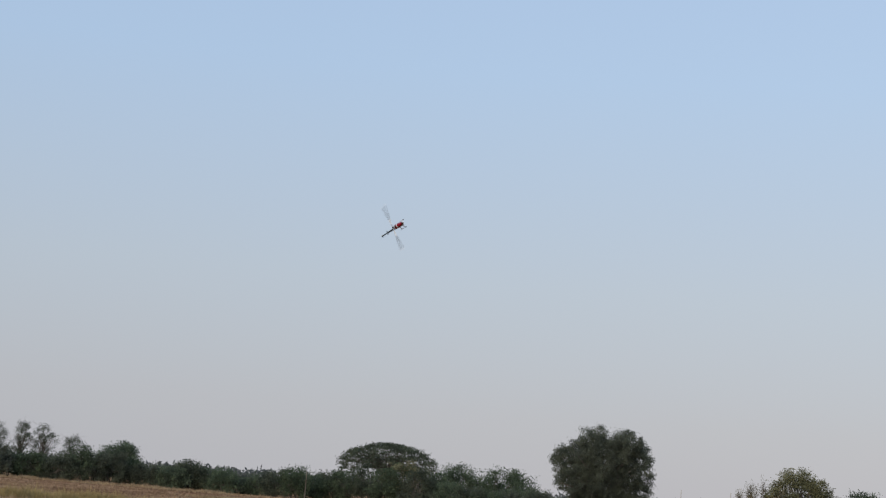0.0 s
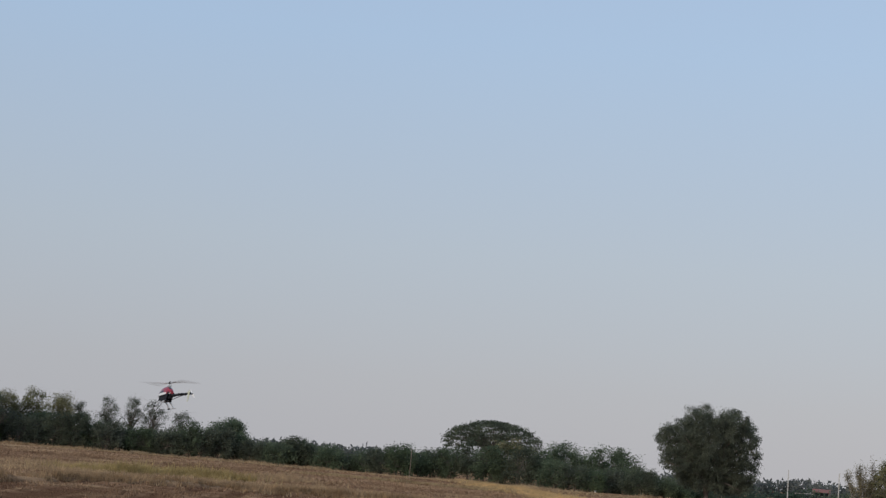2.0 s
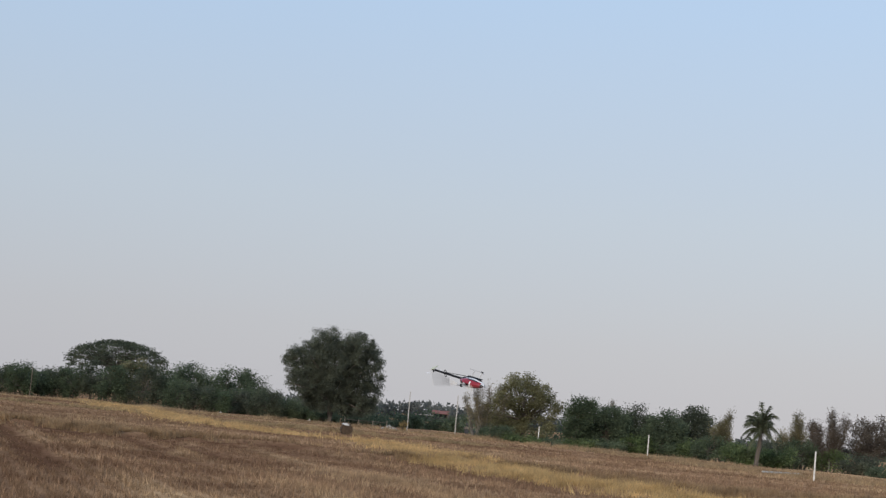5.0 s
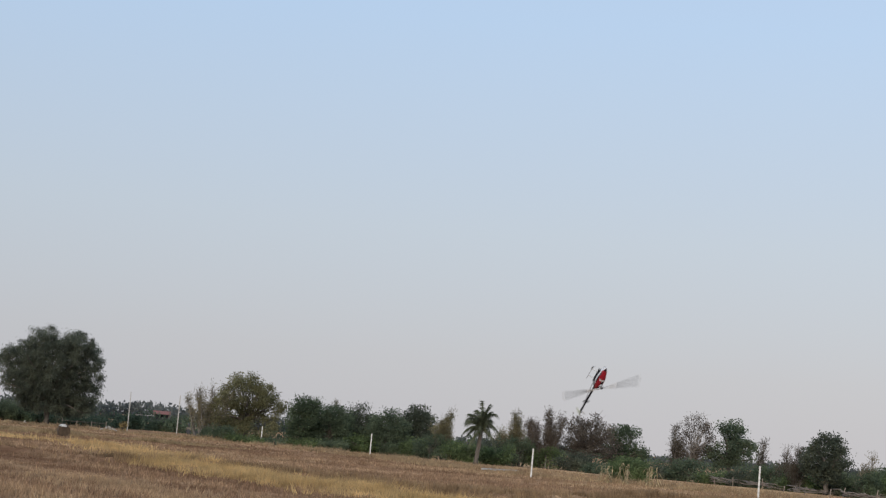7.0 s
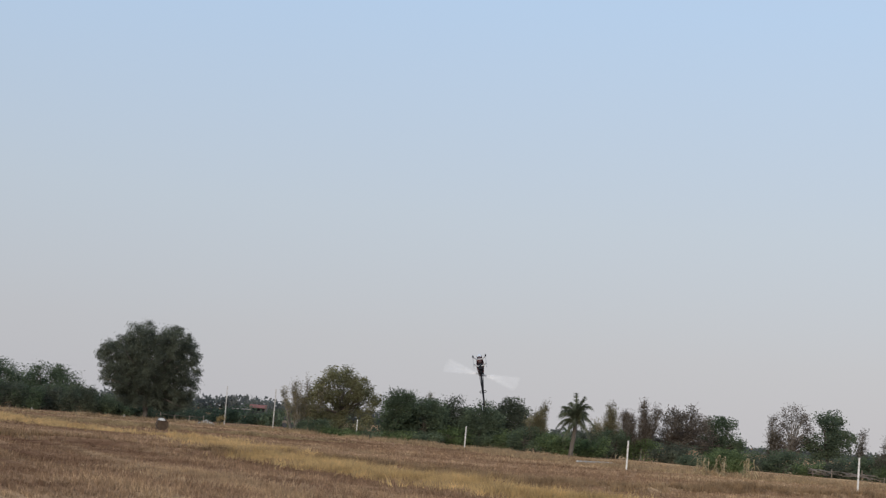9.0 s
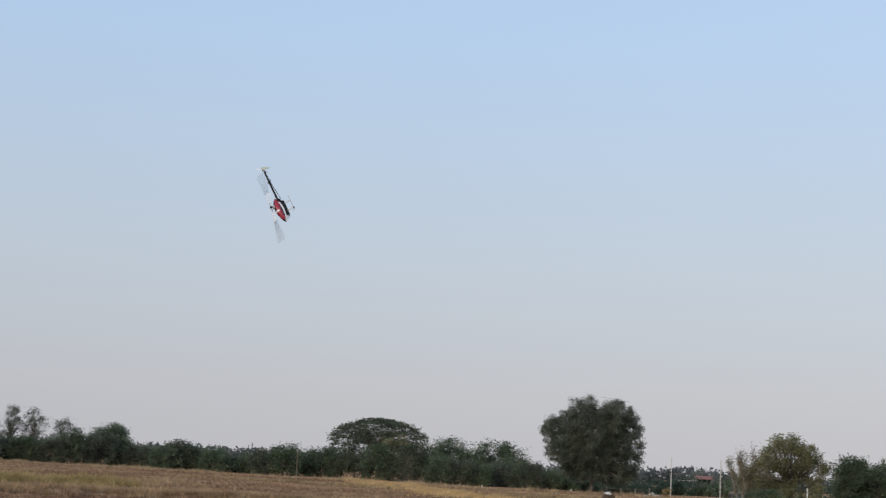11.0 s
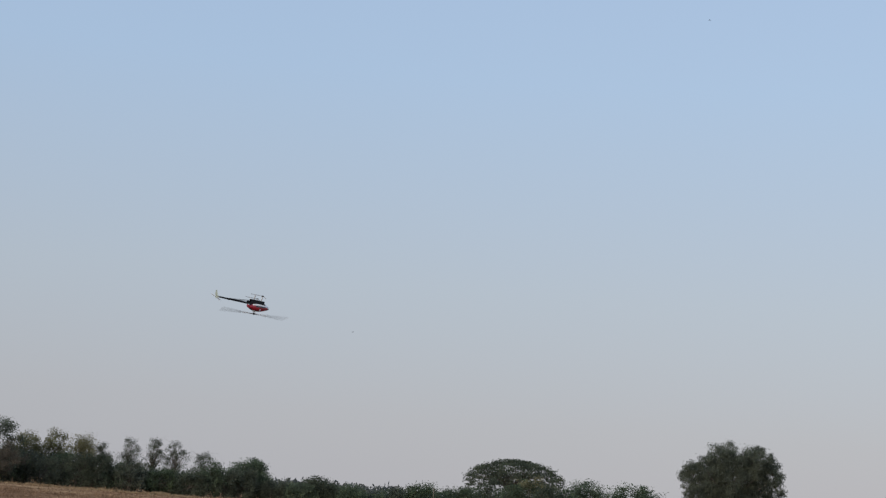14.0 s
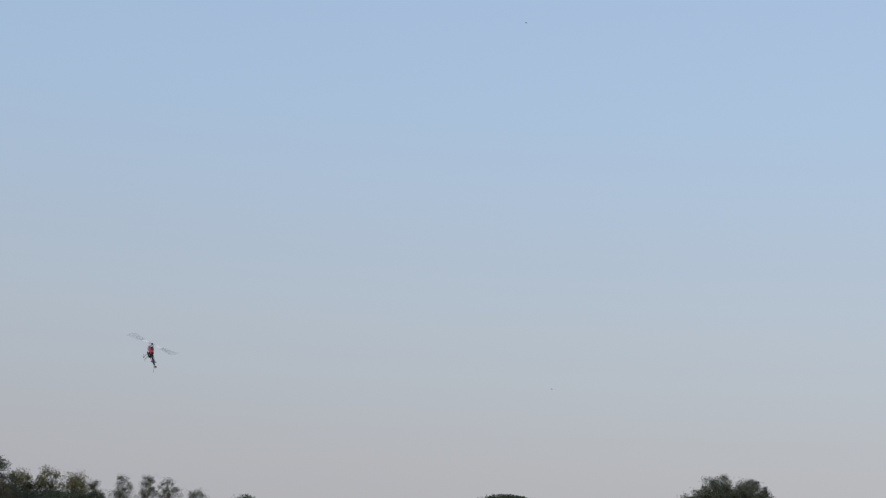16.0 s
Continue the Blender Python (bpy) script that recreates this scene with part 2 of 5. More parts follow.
def ground_z(x, y):
    """The field is flat but for slow swells, a low bank that crosses it and wheel ruts before the bank."""
    z = 0.10 * noise.noise((x * 0.03, y * 0.045, 0.0)) + 0.035 * noise.noise((x * 0.21, y * 0.3, 4.0))
    b = bank_at(x, y)
    if b < 12:
        az, d = heading(x, y)
        step = min(1.0, max(0.0, b / 0.7))
        step = step * step * (3 - 2 * step)
        lump = max(0.0, 0.55 + 0.9 * noise.noise((x * 0.25, y * 0.25, 11.0)))
        z += -0.07 * (1 - step) + 0.15 * lump * step * math.exp(-((max(b, 0.0) - 0.5) / 2.2) ** 2)
        z += 0.09 * wheeled(x, az) * ruts(x, y) * (1 - step)
        z -= 0.10 * scar(x, y)
    return z


def field_cover(x, y):
    """Shares of bare earth and of thick dead grass at a place in the field."""
    az, d = heading(x, y)
    b = bank_at(x, y)
    fine = noise.noise((x * 0.8, y * 0.8, 21.0))
    wide = noise.noise((x * 0.13, y * 0.13, 23.0))
    soil = 0.0
    if b < 12:
        soil = max(0.0, 1 - abs(b - 0.15) / 0.7) * min(0.85, max(0.0, 0.28 + 1.6 * wide + 0.9 * fine))
    if b < 0.2:
        # turned over by wheels that came towards the bank
        soil = max(soil, wheeled(x, az) * min(0.92, max(0.0, 0.60 - 1.1 * ruts(x, y) + 0.45 * fine)))
    soil = max(soil, 0.95 * scar(x, y))
    # long thin patches left by the drill, farther off
    streak = noise.noise((x * 0.09, y * 0.11, 31.0)) + 0.5 * noise.noise((x * 0.3, y * 0.35, 33.0))
    if b > 1:
        soil = max(soil, min(0.5, max(0.0, streak * 0.9 - 0.1 + 0.3 * fine)))
    soil = max(soil, min(0.22, (-x - 13) * 0.022))
    if x > 5 and b > 0.5:
        soil *= max(0.3, 1 - (x - 5) * 0.07)
        streak -= min(0.35, (x - 5) * 0.035)
    straw = min(0.8, max(0.0, -streak * 1.1 - 0.12 + 0.4 * fine)) * (0.45 if b < 0.2 else 0.9)
    if b < 0.2 and x > -13:
        # straw dropped in long swathes as the harvester passed
        swathe = 0.5 + 0.5 * math.cos(2 * math.pi * (x * 0.9135 + y * 0.4067 - 11.0 + 0.5 * noise.noise((x * 0.1, y * 0.1, 41.0))) / 3.6)
        straw = max(straw, min(0.5, max(0.0, swathe ** 4 * (0.32 + 0.8 * wide + 0.45 * fine))))
        soil = max(soil, 0.32 * (1 - swathe) ** 2)
    return soil, straw


def covered(me):
    """Writes the cover's shares on a mesh of the field."""
    shares = np.array([field_cover(v.co.x, v.co.y) if v.co.y > -5 and v.co.length < 260 else (0.15, 0.15) for v in me.vertices])
    for k, key in enumerate(("soil", "straw")):
        me.attributes.new(key, "FLOAT", "POINT").data.foreach_set("value", shares[:, k].astype(np.float32))
    return me


def tube_rings(path, radii, sides=6):
    """Vertices and faces of a tapered tube along a path."""
    verts, faces = [], []
    for i, (p, r) in enumerate(zip(path, radii)):
        a = path[min(i + 1, len(path) - 1)] - path[max(i - 1, 0)]
        q = a.to_track_quat("Z", "Y")
        for k in range(sides):
            t = 2 * math.pi * k / sides
            verts.append(p + q @ Vector((math.cos(t) * r, math.sin(t) * r, 0)))
    for i in range(len(path) - 1):
        for k in range(sides):
            a, b = i * sides + k, i * sides + (k + 1) % sides
            faces.append((a, b, b + sides, a + sides))
    faces.append(tuple(range(sides))[::-1])
    faces.append(tuple((len(path) - 1) * sides + k for k in range(sides)))
    return verts, faces


def limb_mesh(name, tubes, mat, sides=4):
    verts, faces = [], []
    for path, radii in tubes:
        v, f = tube_rings(path, radii, sides)
        faces += [tuple(i + len(verts) for i in ff) for ff in f]
        verts += v
    return mesh_of(name, verts, faces, mat, True)


def bent_path(a, b, rng, wobble=0.08, steps=5, sag=0.0):
    a, b = Vector(a), Vector(b)
    d = (b - a).length
    out = []
    for i in range(steps + 1):
        t = i / steps
        p = a.lerp(b, t)
        if 0 < i:
            p += Vector((rng.normal(0, 1), rng.normal(0, 1), rng.normal(0, 0.5))) * wobble * d * 0.35
        p.z += sag * d * math.sin(math.pi * t)
        out.append(p)
    return out


def leaf_cloud(name, centres, spread, count, size, mat, rng, droop=0.0, long=1.6, flat=0.0, thin=0.45):
    """Many small folded leaves or sprays round the given centres: one mesh."""
    centres = np.asarray(centres, float)
    pick = rng.integers(0, len(centres), count)
    lump = rng.uniform(0.55, 1.35, len(centres))[pick, None]
    stray = np.where(rng.uniform(0, 1, (count, 1)) < 0.05, 1.35, 1.0)
    c = centres[pick] + np.clip(rng.normal(0, 0.85, (count, 3)), -1.5, 1.5) * np.asarray(spread) * lump * stray
    if flat:
        c[:, 2] = centres[pick][:, 2] + (c[:, 2] - centres[pick][:, 2]) * (1 - flat)
    d = rng.normal(0, 1, (count, 3))
    d[:, 2] = d[:, 2] * (1 - flat * 0.7) - droop
    d /= np.linalg.norm(d, axis=1)[:, None]
    s = np.cross(d, rng.normal(0, 1, (count, 3)))
    s /= np.linalg.norm(s, axis=1)[:, None] + 1e-9
    nrm = np.cross(d, s)
    k = size * rng.uniform(0.55, 1.35, (count, 1))
    v = np.empty((count, 4, 3))
    v[:, 0] = c
    v[:, 1] = c + d * k * long * 0.5 + s * k * thin + nrm * k * 0.12
    v[:, 2] = c + d * k * long
    v[:, 3] = c + d * k * long * 0.5 - s * k * thin + nrm * k * 0.12
    v[..., 2] = np.maximum(v[..., 2], 0.03)
    f = np.arange(count * 4).reshape(count, 4)
    tri = np.concatenate([f[:, [0, 1, 2]], f[:, [0, 2, 3]]])
    return mesh_of(name, v.reshape(-1, 3).tolist(), tri.tolist(), mat)


def crown_points(rng, lobes, n, shell=0.5):
    """Clump centres spread through ellipsoid lobes (x, y, z, rx, ry, rz), thicker towards their skin."""
    w = np.array([l[3] * l[5] for l in lobes])
    pick = rng.choice(len(lobes), n, p=w / w.sum())
    d = rng.normal(0, 1, (n, 3))
    d /= np.linalg.norm(d, axis=1)[:, None]
    r = rng.uniform(shell, 1, (n, 1)) ** 0.6
    L = np.array(lobes)[pick]
    p = L[:, :3] + d * r * L[:, 3:]
    p[:, 2] = np.maximum(p[:, 2], 0.15)
    return p


def plant(name, label, category, az, d, group="", turn=0.0):
    p = at_polar(az, d)
    root = new(name)
    root.matrix_basis = pose(p.x, p.y, ground_z(p.x, p.y) - 0.03, 0, 0, az + turn)
    tagged(root, label, category, group)
    return root


def child(name, me, parent, label=""):
    ob = new(name, me)
    ob.parent = parent
    if label:
        tagged(ob, label)
    return ob


def tree(name, label, az, d, height, width, seed, lobes, leaf, mat, bark=None, clumps=90, leaves=5000, spread=0.45, trunk=0.22,
         fork=0.3, limbs=9, droop=0.2, group="", shell=0.5, category="tree", flat=0.0, stems=1, twigs=0, long=1.6, thin=0.45):
    """lobes in units of width/2 (x, y) and height (z)."""
    rng = np.random.default_rng(seed)
    root = plant(name, label, category, az, d, group)
    h = width / 2
    lobes = [(x * h, y * h, z * height, rx * h, ry * h, rz * height) for x, y, z, rx, ry, rz in lobes]
    pts = crown_points(rng, lobes, clumps, shell)
    tubes = []
    for s in range(stems):
        off = Vector((rng.uniform(-0.5, 0.5) * h * 0.5, rng.uniform(-0.3, 0.3) * h, 0)) if stems > 1 else Vector()
        top = off * 1.2 + Vector((rng.normal(0, 0.06) * h, rng.normal(0, 0.06) * h, height * fork))
        tubes.append((bent_path(off, top, rng, 0.05, 4), np.linspace(trunk, trunk * 0.7, 5)))
        for i in rng.choice(len(pts), min(limbs, len(pts)), replace=False):
            b = Vector(pts[i])
            mid = bent_path(top, b, rng, 0.12, 4, 0.08)
            tubes.append((mid, np.linspace(trunk * 0.5, trunk * 0.08, 5)))
            for _ in range(twigs):
                a = mid[rng.integers(2, 5)]
                e = a + Vector((rng.normal(0, 0.6), rng.normal(0, 0.6), rng.uniform(0.1, 0.8)))
                tubes.append((bent_path(a, e, rng, 0.15, 3), np.linspace(trunk * 0.12, trunk * 0.03, 4)))
    child("trunk", limb_mesh("trunk", tubes, bark or BARK), root)
    child("crown", leaf_cloud("crown", pts, (spread, spread, spread * 0.8), int(leaves * 3.1), leaf * 0.49, mat, rng, droop, long, flat, thin), root)
    return root


# ---- ground ----
def build_ground():
    """One sheet to the horizon; rings widen with distance, and it is finest where the bank crosses."""
    radii = [0.0, 6, 12, 18, 24, 28] + [30 + 0.5 * i for i in range(100)] + [80 + 2 * i for i in range(30)] + [140 + 5 * i for i in range(24)] + [260, 320, 420, 600, 900, 1400, 2200, 3500]
    turns = [-42 + 0.35 * i for i in range(194)] + [26 + 4.0 * i for i in range(73)]
    n = len(turns)
    verts, faces = [(0, 0, ground_z(0, 0))], []
    for r in radii[1:]:
        for deg in turns:
            a = radians(deg)
            x, y = r * math.sin(a), r * math.cos(a)
            verts.append((x, y, ground_z(x, y) if r < 400 else 0.0))
    for k in range(n):
        faces.append((0, 1 + (k + 1) % n, 1 + k))
    for i in range(len(radii) - 2):
        for k in range(n):
            a, b = 1 + i * n + k, 1 + i * n + (k + 1) % n
            faces.append((a, b, b + n, a + n))
    ob = new("ground", covered(mesh_of("ground", verts, faces, GROUND, True)))
    tagged(ob, "flat harvested field with brown stubble and a low earth bank", "field", kind="structure")


build_ground()


def tuft_mesh(name, xy, heights, blades, width, lean, mat, rng):
    """Upright stalks, each a thin three-cornered blade, in tufts at the given places."""
    m = len(xy) * blades
    base = np.repeat(xy, blades, axis=0) + rng.normal(0, 0.07, (m, 2))
    h = np.repeat(heights, blades) * rng.uniform(0.55, 1.2, m)
    a = rng.uniform(0, math.pi, m)
    z = np.repeat(np.array([ground_z(x, y) for x, y in xy]), blades)
    w = np.repeat(np.broadcast_to(width, len(xy)), blades) * rng.uniform(0.7, 1.3, m)
    v = np.empty((m, 3, 3))
    v[:, 0, 0], v[:, 0, 1], v[:, 0, 2] = base[:, 0] - np.cos(a) * w, base[:, 1] - np.sin(a) * w, z - 0.02
    v[:, 1, 0], v[:, 1, 1], v[:, 1, 2] = base[:, 0] + np.cos(a) * w, base[:, 1] + np.sin(a) * w, z - 0.02
    v[:, 2, :2] = base + rng.normal(0, lean, (m, 2)) * h[:, None]
    v[:, 2, 2] = z + h
    return mesh_of(name, v.reshape(-1, 3).tolist(), np.arange(m * 3).reshape(m, 3).tolist(), mat)


def build_stubble():
    rng = np.random.default_rng(11)
    n = 112000
    az = np.radians(rng.uniform(-22, 40, n))
    r = 22 * (185 / 22) ** (rng.uniform(0, 1, n) ** 0.95)
    keep = r < np.interp(np.degrees(az), [-22, -12, 0, 10, 20, 40], [95, 110, 125, 150, 165, 188])
    az, r = az[keep], r[keep]
    n = len(r)
    # drilled rows
    x, y = -np.sin(az) * r, np.cos(az) * r
    c, s = math.cos(radians(24)), math.sin(radians(24))
    u, v = x * c + y * s, -x * s + y * c
    u = np.round(u / 0.42) * 0.42 + rng.normal(0, 0.04, n)
    x, y = u * c - v * s, u * s + v * c
    xy = np.stack([x, y], 1)
    tall = np.array([0.75 + 0.6 * noise.noise((a * 0.25, b * 0.25, 51.0)) + 0.4 * noise.noise((a * 1.1, b * 1.1, 53.0)) for a, b in xy])
    cover = np.array([field_cover(a, b) for a, b in xy])
    me = tuft_mesh("stubble", xy, rng.uniform(0.08, 0.22, n) * np.clip(tall, 0.2, 1.4) * (1 - 0.7 * cover[:, 0]), 4, 0.007 + np.hypot(*xy.T) * 0.00017, 0.35, STRAW, rng)
    shares = np.repeat(cover, 12, axis=0)
    me.attributes.new("soil", "FLOAT", "POINT").data.foreach_set("value", (shares[:, 0] * 0.75).astype(np.float32))
    me.attributes.new("straw", "FLOAT", "POINT").data.foreach_set("value", shares[:, 1].astype(np.float32))
    ob = new("stubble", me)
    tagged(ob, "short dry brown crop stubble in drilled rows", "stubble", kind="stuff")


build_stubble()


def build_grass_strip(label, path, width, count, height, seed, mat):
    """Pale dead grass left standing along a low bank."""
    rng = np.random.default_rng(seed)
    pts = [at_polar(a, d) for a, d in path]
    seg = [(pts[i + 1] - pts[i]).length for i in range(len(pts) - 1)]
    pick = rng.choice(len(seg), count, p=np.array(seg) / sum(seg))
    t = rng.uniform(0, 1, count)
    xy = np.empty((count, 2))
    for i in range(count):
        # thick here, gone there
        for _ in range(5):
            p = pts[pick[i]].lerp(pts[pick[i] + 1], t[i])
            if noise.noise((p.x * 0.11, p.y * 0.11, seed + 9)) + 0.6 * noise.noise((p.x * 0.5, p.y * 0.5, seed + 3)) > rng.uniform(-0.55, 0.30):
                break
            t[i] = rng.uniform(0, 1)
        q = noise.noise((p.x * 0.12, p.y * 0.12, seed)) * min(2.4, 2 * width) + noise.noise((p.x * 0.6, p.y * 0.6, seed)) * 0.8
        wide = width * max(0.25, 0.8 + 0.9 * noise.noise((p.x * 0.2, p.y * 0.2, seed + 5))) * (2.6 if rng.uniform() < 0.2 else 0.8)
        xy[i] = p.x + rng.normal(0, 0.9), p.y + q + rng.normal(0, wide)
    lush = np.array([max(0.25, 0.8 + 0.9 * noise.noise((a * 0.3, b * 0.3, seed + 7.0)) + 0.5 * noise.noise((a * 1.3, b * 1.3, seed + 8.0))) for a, b in xy])
    ob = new("dry_grass", tuft_mesh("dry_grass", xy, rng.uniform(0.5, 1.2, count) * height * lush, 5, 0.008 + np.hypot(*xy.T) * 0.00016, 0.45, mat, rng))
    tagged(ob, label, "grass", kind="stuff")


for k, (path, width, count, height, mat) in enumerate([
    ([(6.2, 63), (4.1, 56.5), (2.05, 52), (-0.77, 47.5), (-3.2, 43.5), (-5.0, 41.5), (-9.0, 38)], 0.60, 15000, 0.30, STRAW_GOLD),
    ([(31.9, 77), (30.6, 78), (30.0, 79), (28.7, 79), (27.4, 80)], 0.6, 2600, 0.50, STRAW_GREEN),
    ([(33.5, 82), (28.0, 86), (26.0, 87), (24.3, 92)], 2.0, 2200, 0.34, STRAW_PALE),
    ([(37.0, 186), (28.0, 176), (20.0, 160), (14.0, 142), (9.0, 148), (5.0, 136), (2.5, 131), (-2.0, 112), (-7.0, 92), (-12.0, 88), (-20.0, 84)], 1.8, 11000, 0.32, STRAW_PALE),
    ([(9.4, 41.5), (7.2, 37.2), (5.2, 34.8), (3.5, 33.2)], 0.35, 2400, 0.17, STRAW_PALE),
    ([(5.6, 66), (6.6, 71), (8.4, 84), (10.3, 85), (12.0, 89), (14.9, 104), (16.5, 124), (18.3, 166)], 1.5, 11000, 0.27, STRAW_GOLD),
    ([(24.0, 128), (17.0, 120), (10.0, 112), (3.0, 108)], 1.6, 4500, 0.26, STRAW_PALE),
    ([(35.0, 74), (30.0, 73), (24.0, 74), (18.0, 73)], 2.2, 2400, 0.28, STRAW_PALE),
    ([(-3.4, 114), (-7.5, 108), (-12.0, 103), (-17.0, 92)], 1.6, 2200, 0.24, STRAW_PALE),
]):
    build_grass_strip("pale yellow dead grass along a low field bank" if mat is not STRAW_GREEN else "yellow-green grass clump on a low field bank", path, width, count, height, 40 + k, mat)


def build_bank_stalks():
    """Brown upright stalks that crowd the bank's face and crest."""
    rng = np.random.default_rng(61)
    xy = []
    while len(xy) < 12000:
        az = rng.uniform(-20, 38)
        d = along(az, BANK) + rng.normal(0.9, 1.3)
        p = at_polar(az, d)
        if -0.3 < bank_at(p.x, p.y) < 3.0 and scar(p.x, p.y) < 0.2 and noise.noise((p.x * 0.14, p.y * 0.14, 63.0)) + 0.5 * noise.noise((p.x, p.y, 64.0)) > rng.uniform(-0.35, 0.45):
            xy.append((p.x, p.y))
    xy = np.array(xy)
    ob = new("bank_stalks", tuft_mesh("bank_stalks", xy, rng.uniform(0.10, 0.30, len(xy)), 5, 0.008 + np.hypot(*xy.T) * 0.00015, 0.30, STRAW_TAN, rng))
    tagged(ob, "tan upright stalks crowding the ragged field bank", "stalks", kind="stuff")


build_bank_stalks()


# ---- trees ----
def span(az0, az1, el, d):
    """Middle heading, width and height of a tree seen between two headings with its top at elevation el."""
    return (az0 + az1) / 2, d, EYE + math.tan(radians(el)) * d, abs(az0 - az1) * math.pi / 180 * d


ROUND = [(0, 0, 0.62, 0.8, 0.8, 0.36), (-0.45, 0.1, 0.5, 0.5, 0.5, 0.26), (0.48, -0.1, 0.52, 0.5, 0.5, 0.28), (0.1, 0.2, 0.8, 0.45, 0.45, 0.2)]
LOW = [(0, 0, 0.45, 0.95, 0.8, 0.45), (-0.5, 0.2, 0.4, 0.5, 0.6, 0.42), (0.5, -0.2, 0.5, 0.5, 0.6, 0.45)]


def big_tree():
    az, d, h, w = span(11.85, 8.22, 2.82, 165)
    lobes = [(0, 0, 0.60, 0.74, 0.72, 0.34), (-0.60, 0.1, 0.62, 0.38, 0.45, 0.22), (-0.46, -0.2, 0.38, 0.36, 0.45, 0.22), (0.62, 0.0, 0.55, 0.38, 0.45, 0.30), (0.40, -0.25, 0.80, 0.38, 0.40, 0.17),
             (-0.20, 0.0, 0.85, 0.36, 0.40, 0.145), (0.66, 0.1, 0.33, 0.34, 0.42, 0.21), (0.0, -0.1, 0.42, 0.55, 0.5, 0.26), (-0.25, 0.2, 0.27, 0.40, 0.4, 0.13), (0.30, 0.2, 0.27, 0.40, 0.4, 0.13), (0.72, 0.0, 0.70, 0.24, 0.3, 0.14), (-0.74, 0.0, 0.60, 0.26, 0.3, 0.17), (-0.62, 0.0, 0.42, 0.30, 0.4, 0.15), (0.50, 0.0, 0.22, 0.40, 0.4, 0.12), (0.05, 0.0, 0.66, 0.62, 0.6, 0.30), (-0.05, 0.0, 0.20, 0.55, 0.5, 0.09), (-0.1, 0.0, 0.93, 0.14, 0.2, 0.075), (0.34, 0.0, 0.90, 0.16, 0.2, 0.075)]
    tree("broad_tree", "large dense dark-green tree with drooping crown almost to the ground", az, d, h, w, 3, lobes, 0.19, LEAF_DARK,
         clumps=1350, leaves=40000, spread=0.29, trunk=0.34, fork=0.2, limbs=60, droop=1.3, shell=0.3, long=2.6, thin=0.27)


def rain_tree():
    rng = np.random.default_rng(5)
    az, d, h, w = span(19.42, 15.88, 1.68, 200)
    root = plant("umbrella_tree", "wide flat-topped umbrella-shaped tree with bare spreading limbs below", "tree", az, d)
    half = w / 2
    pts, tubes = [], []
    tubes.append((bent_path((0.2, 0, 0), (0, 0, h * 0.34), rng, 0.05), np.linspace(0.4, 0.3, 6)))
    for i in range(520):
        a, r = rng.uniform(0, 2 * math.pi), math.sqrt(rng.uniform(0.0, 1))
        top = h * (0.55 + 0.43 * math.sqrt(max(0.0, 1 - r * r)))
        z = top - (rng.uniform(0, 0.05) if rng.uniform() < 0.60 else rng.uniform(0.05, 0.32)) * h
        pts.append((math.cos(a) * r * half * 0.99, math.sin(a) * r * half * 0.8, max(z, h * 0.42)))
    for i in rng.choice(520, 80, replace=False):
        p = Vector(pts[i])
        a = Vector((p.x * 0.25, p.y * 0.25, h * 0.56))
        tubes.append((bent_path((0, 0, h * 0.32), a, rng, 0.05, 3), np.linspace(0.15, 0.09, 4)))
        tubes.append((bent_path(a, p - Vector((0, 0, 0.15)), rng, 0.08, 4, 0.10), np.linspace(0.075, 0.015, 5)))
    child("trunk", limb_mesh("trunk", tubes, BARK), root)
    child("crown", leaf_cloud("crown", pts, (0.42, 0.42, 0.15), 20000, 0.122, LEAF_DARK, rng, 0.0, flat=0.4), root)


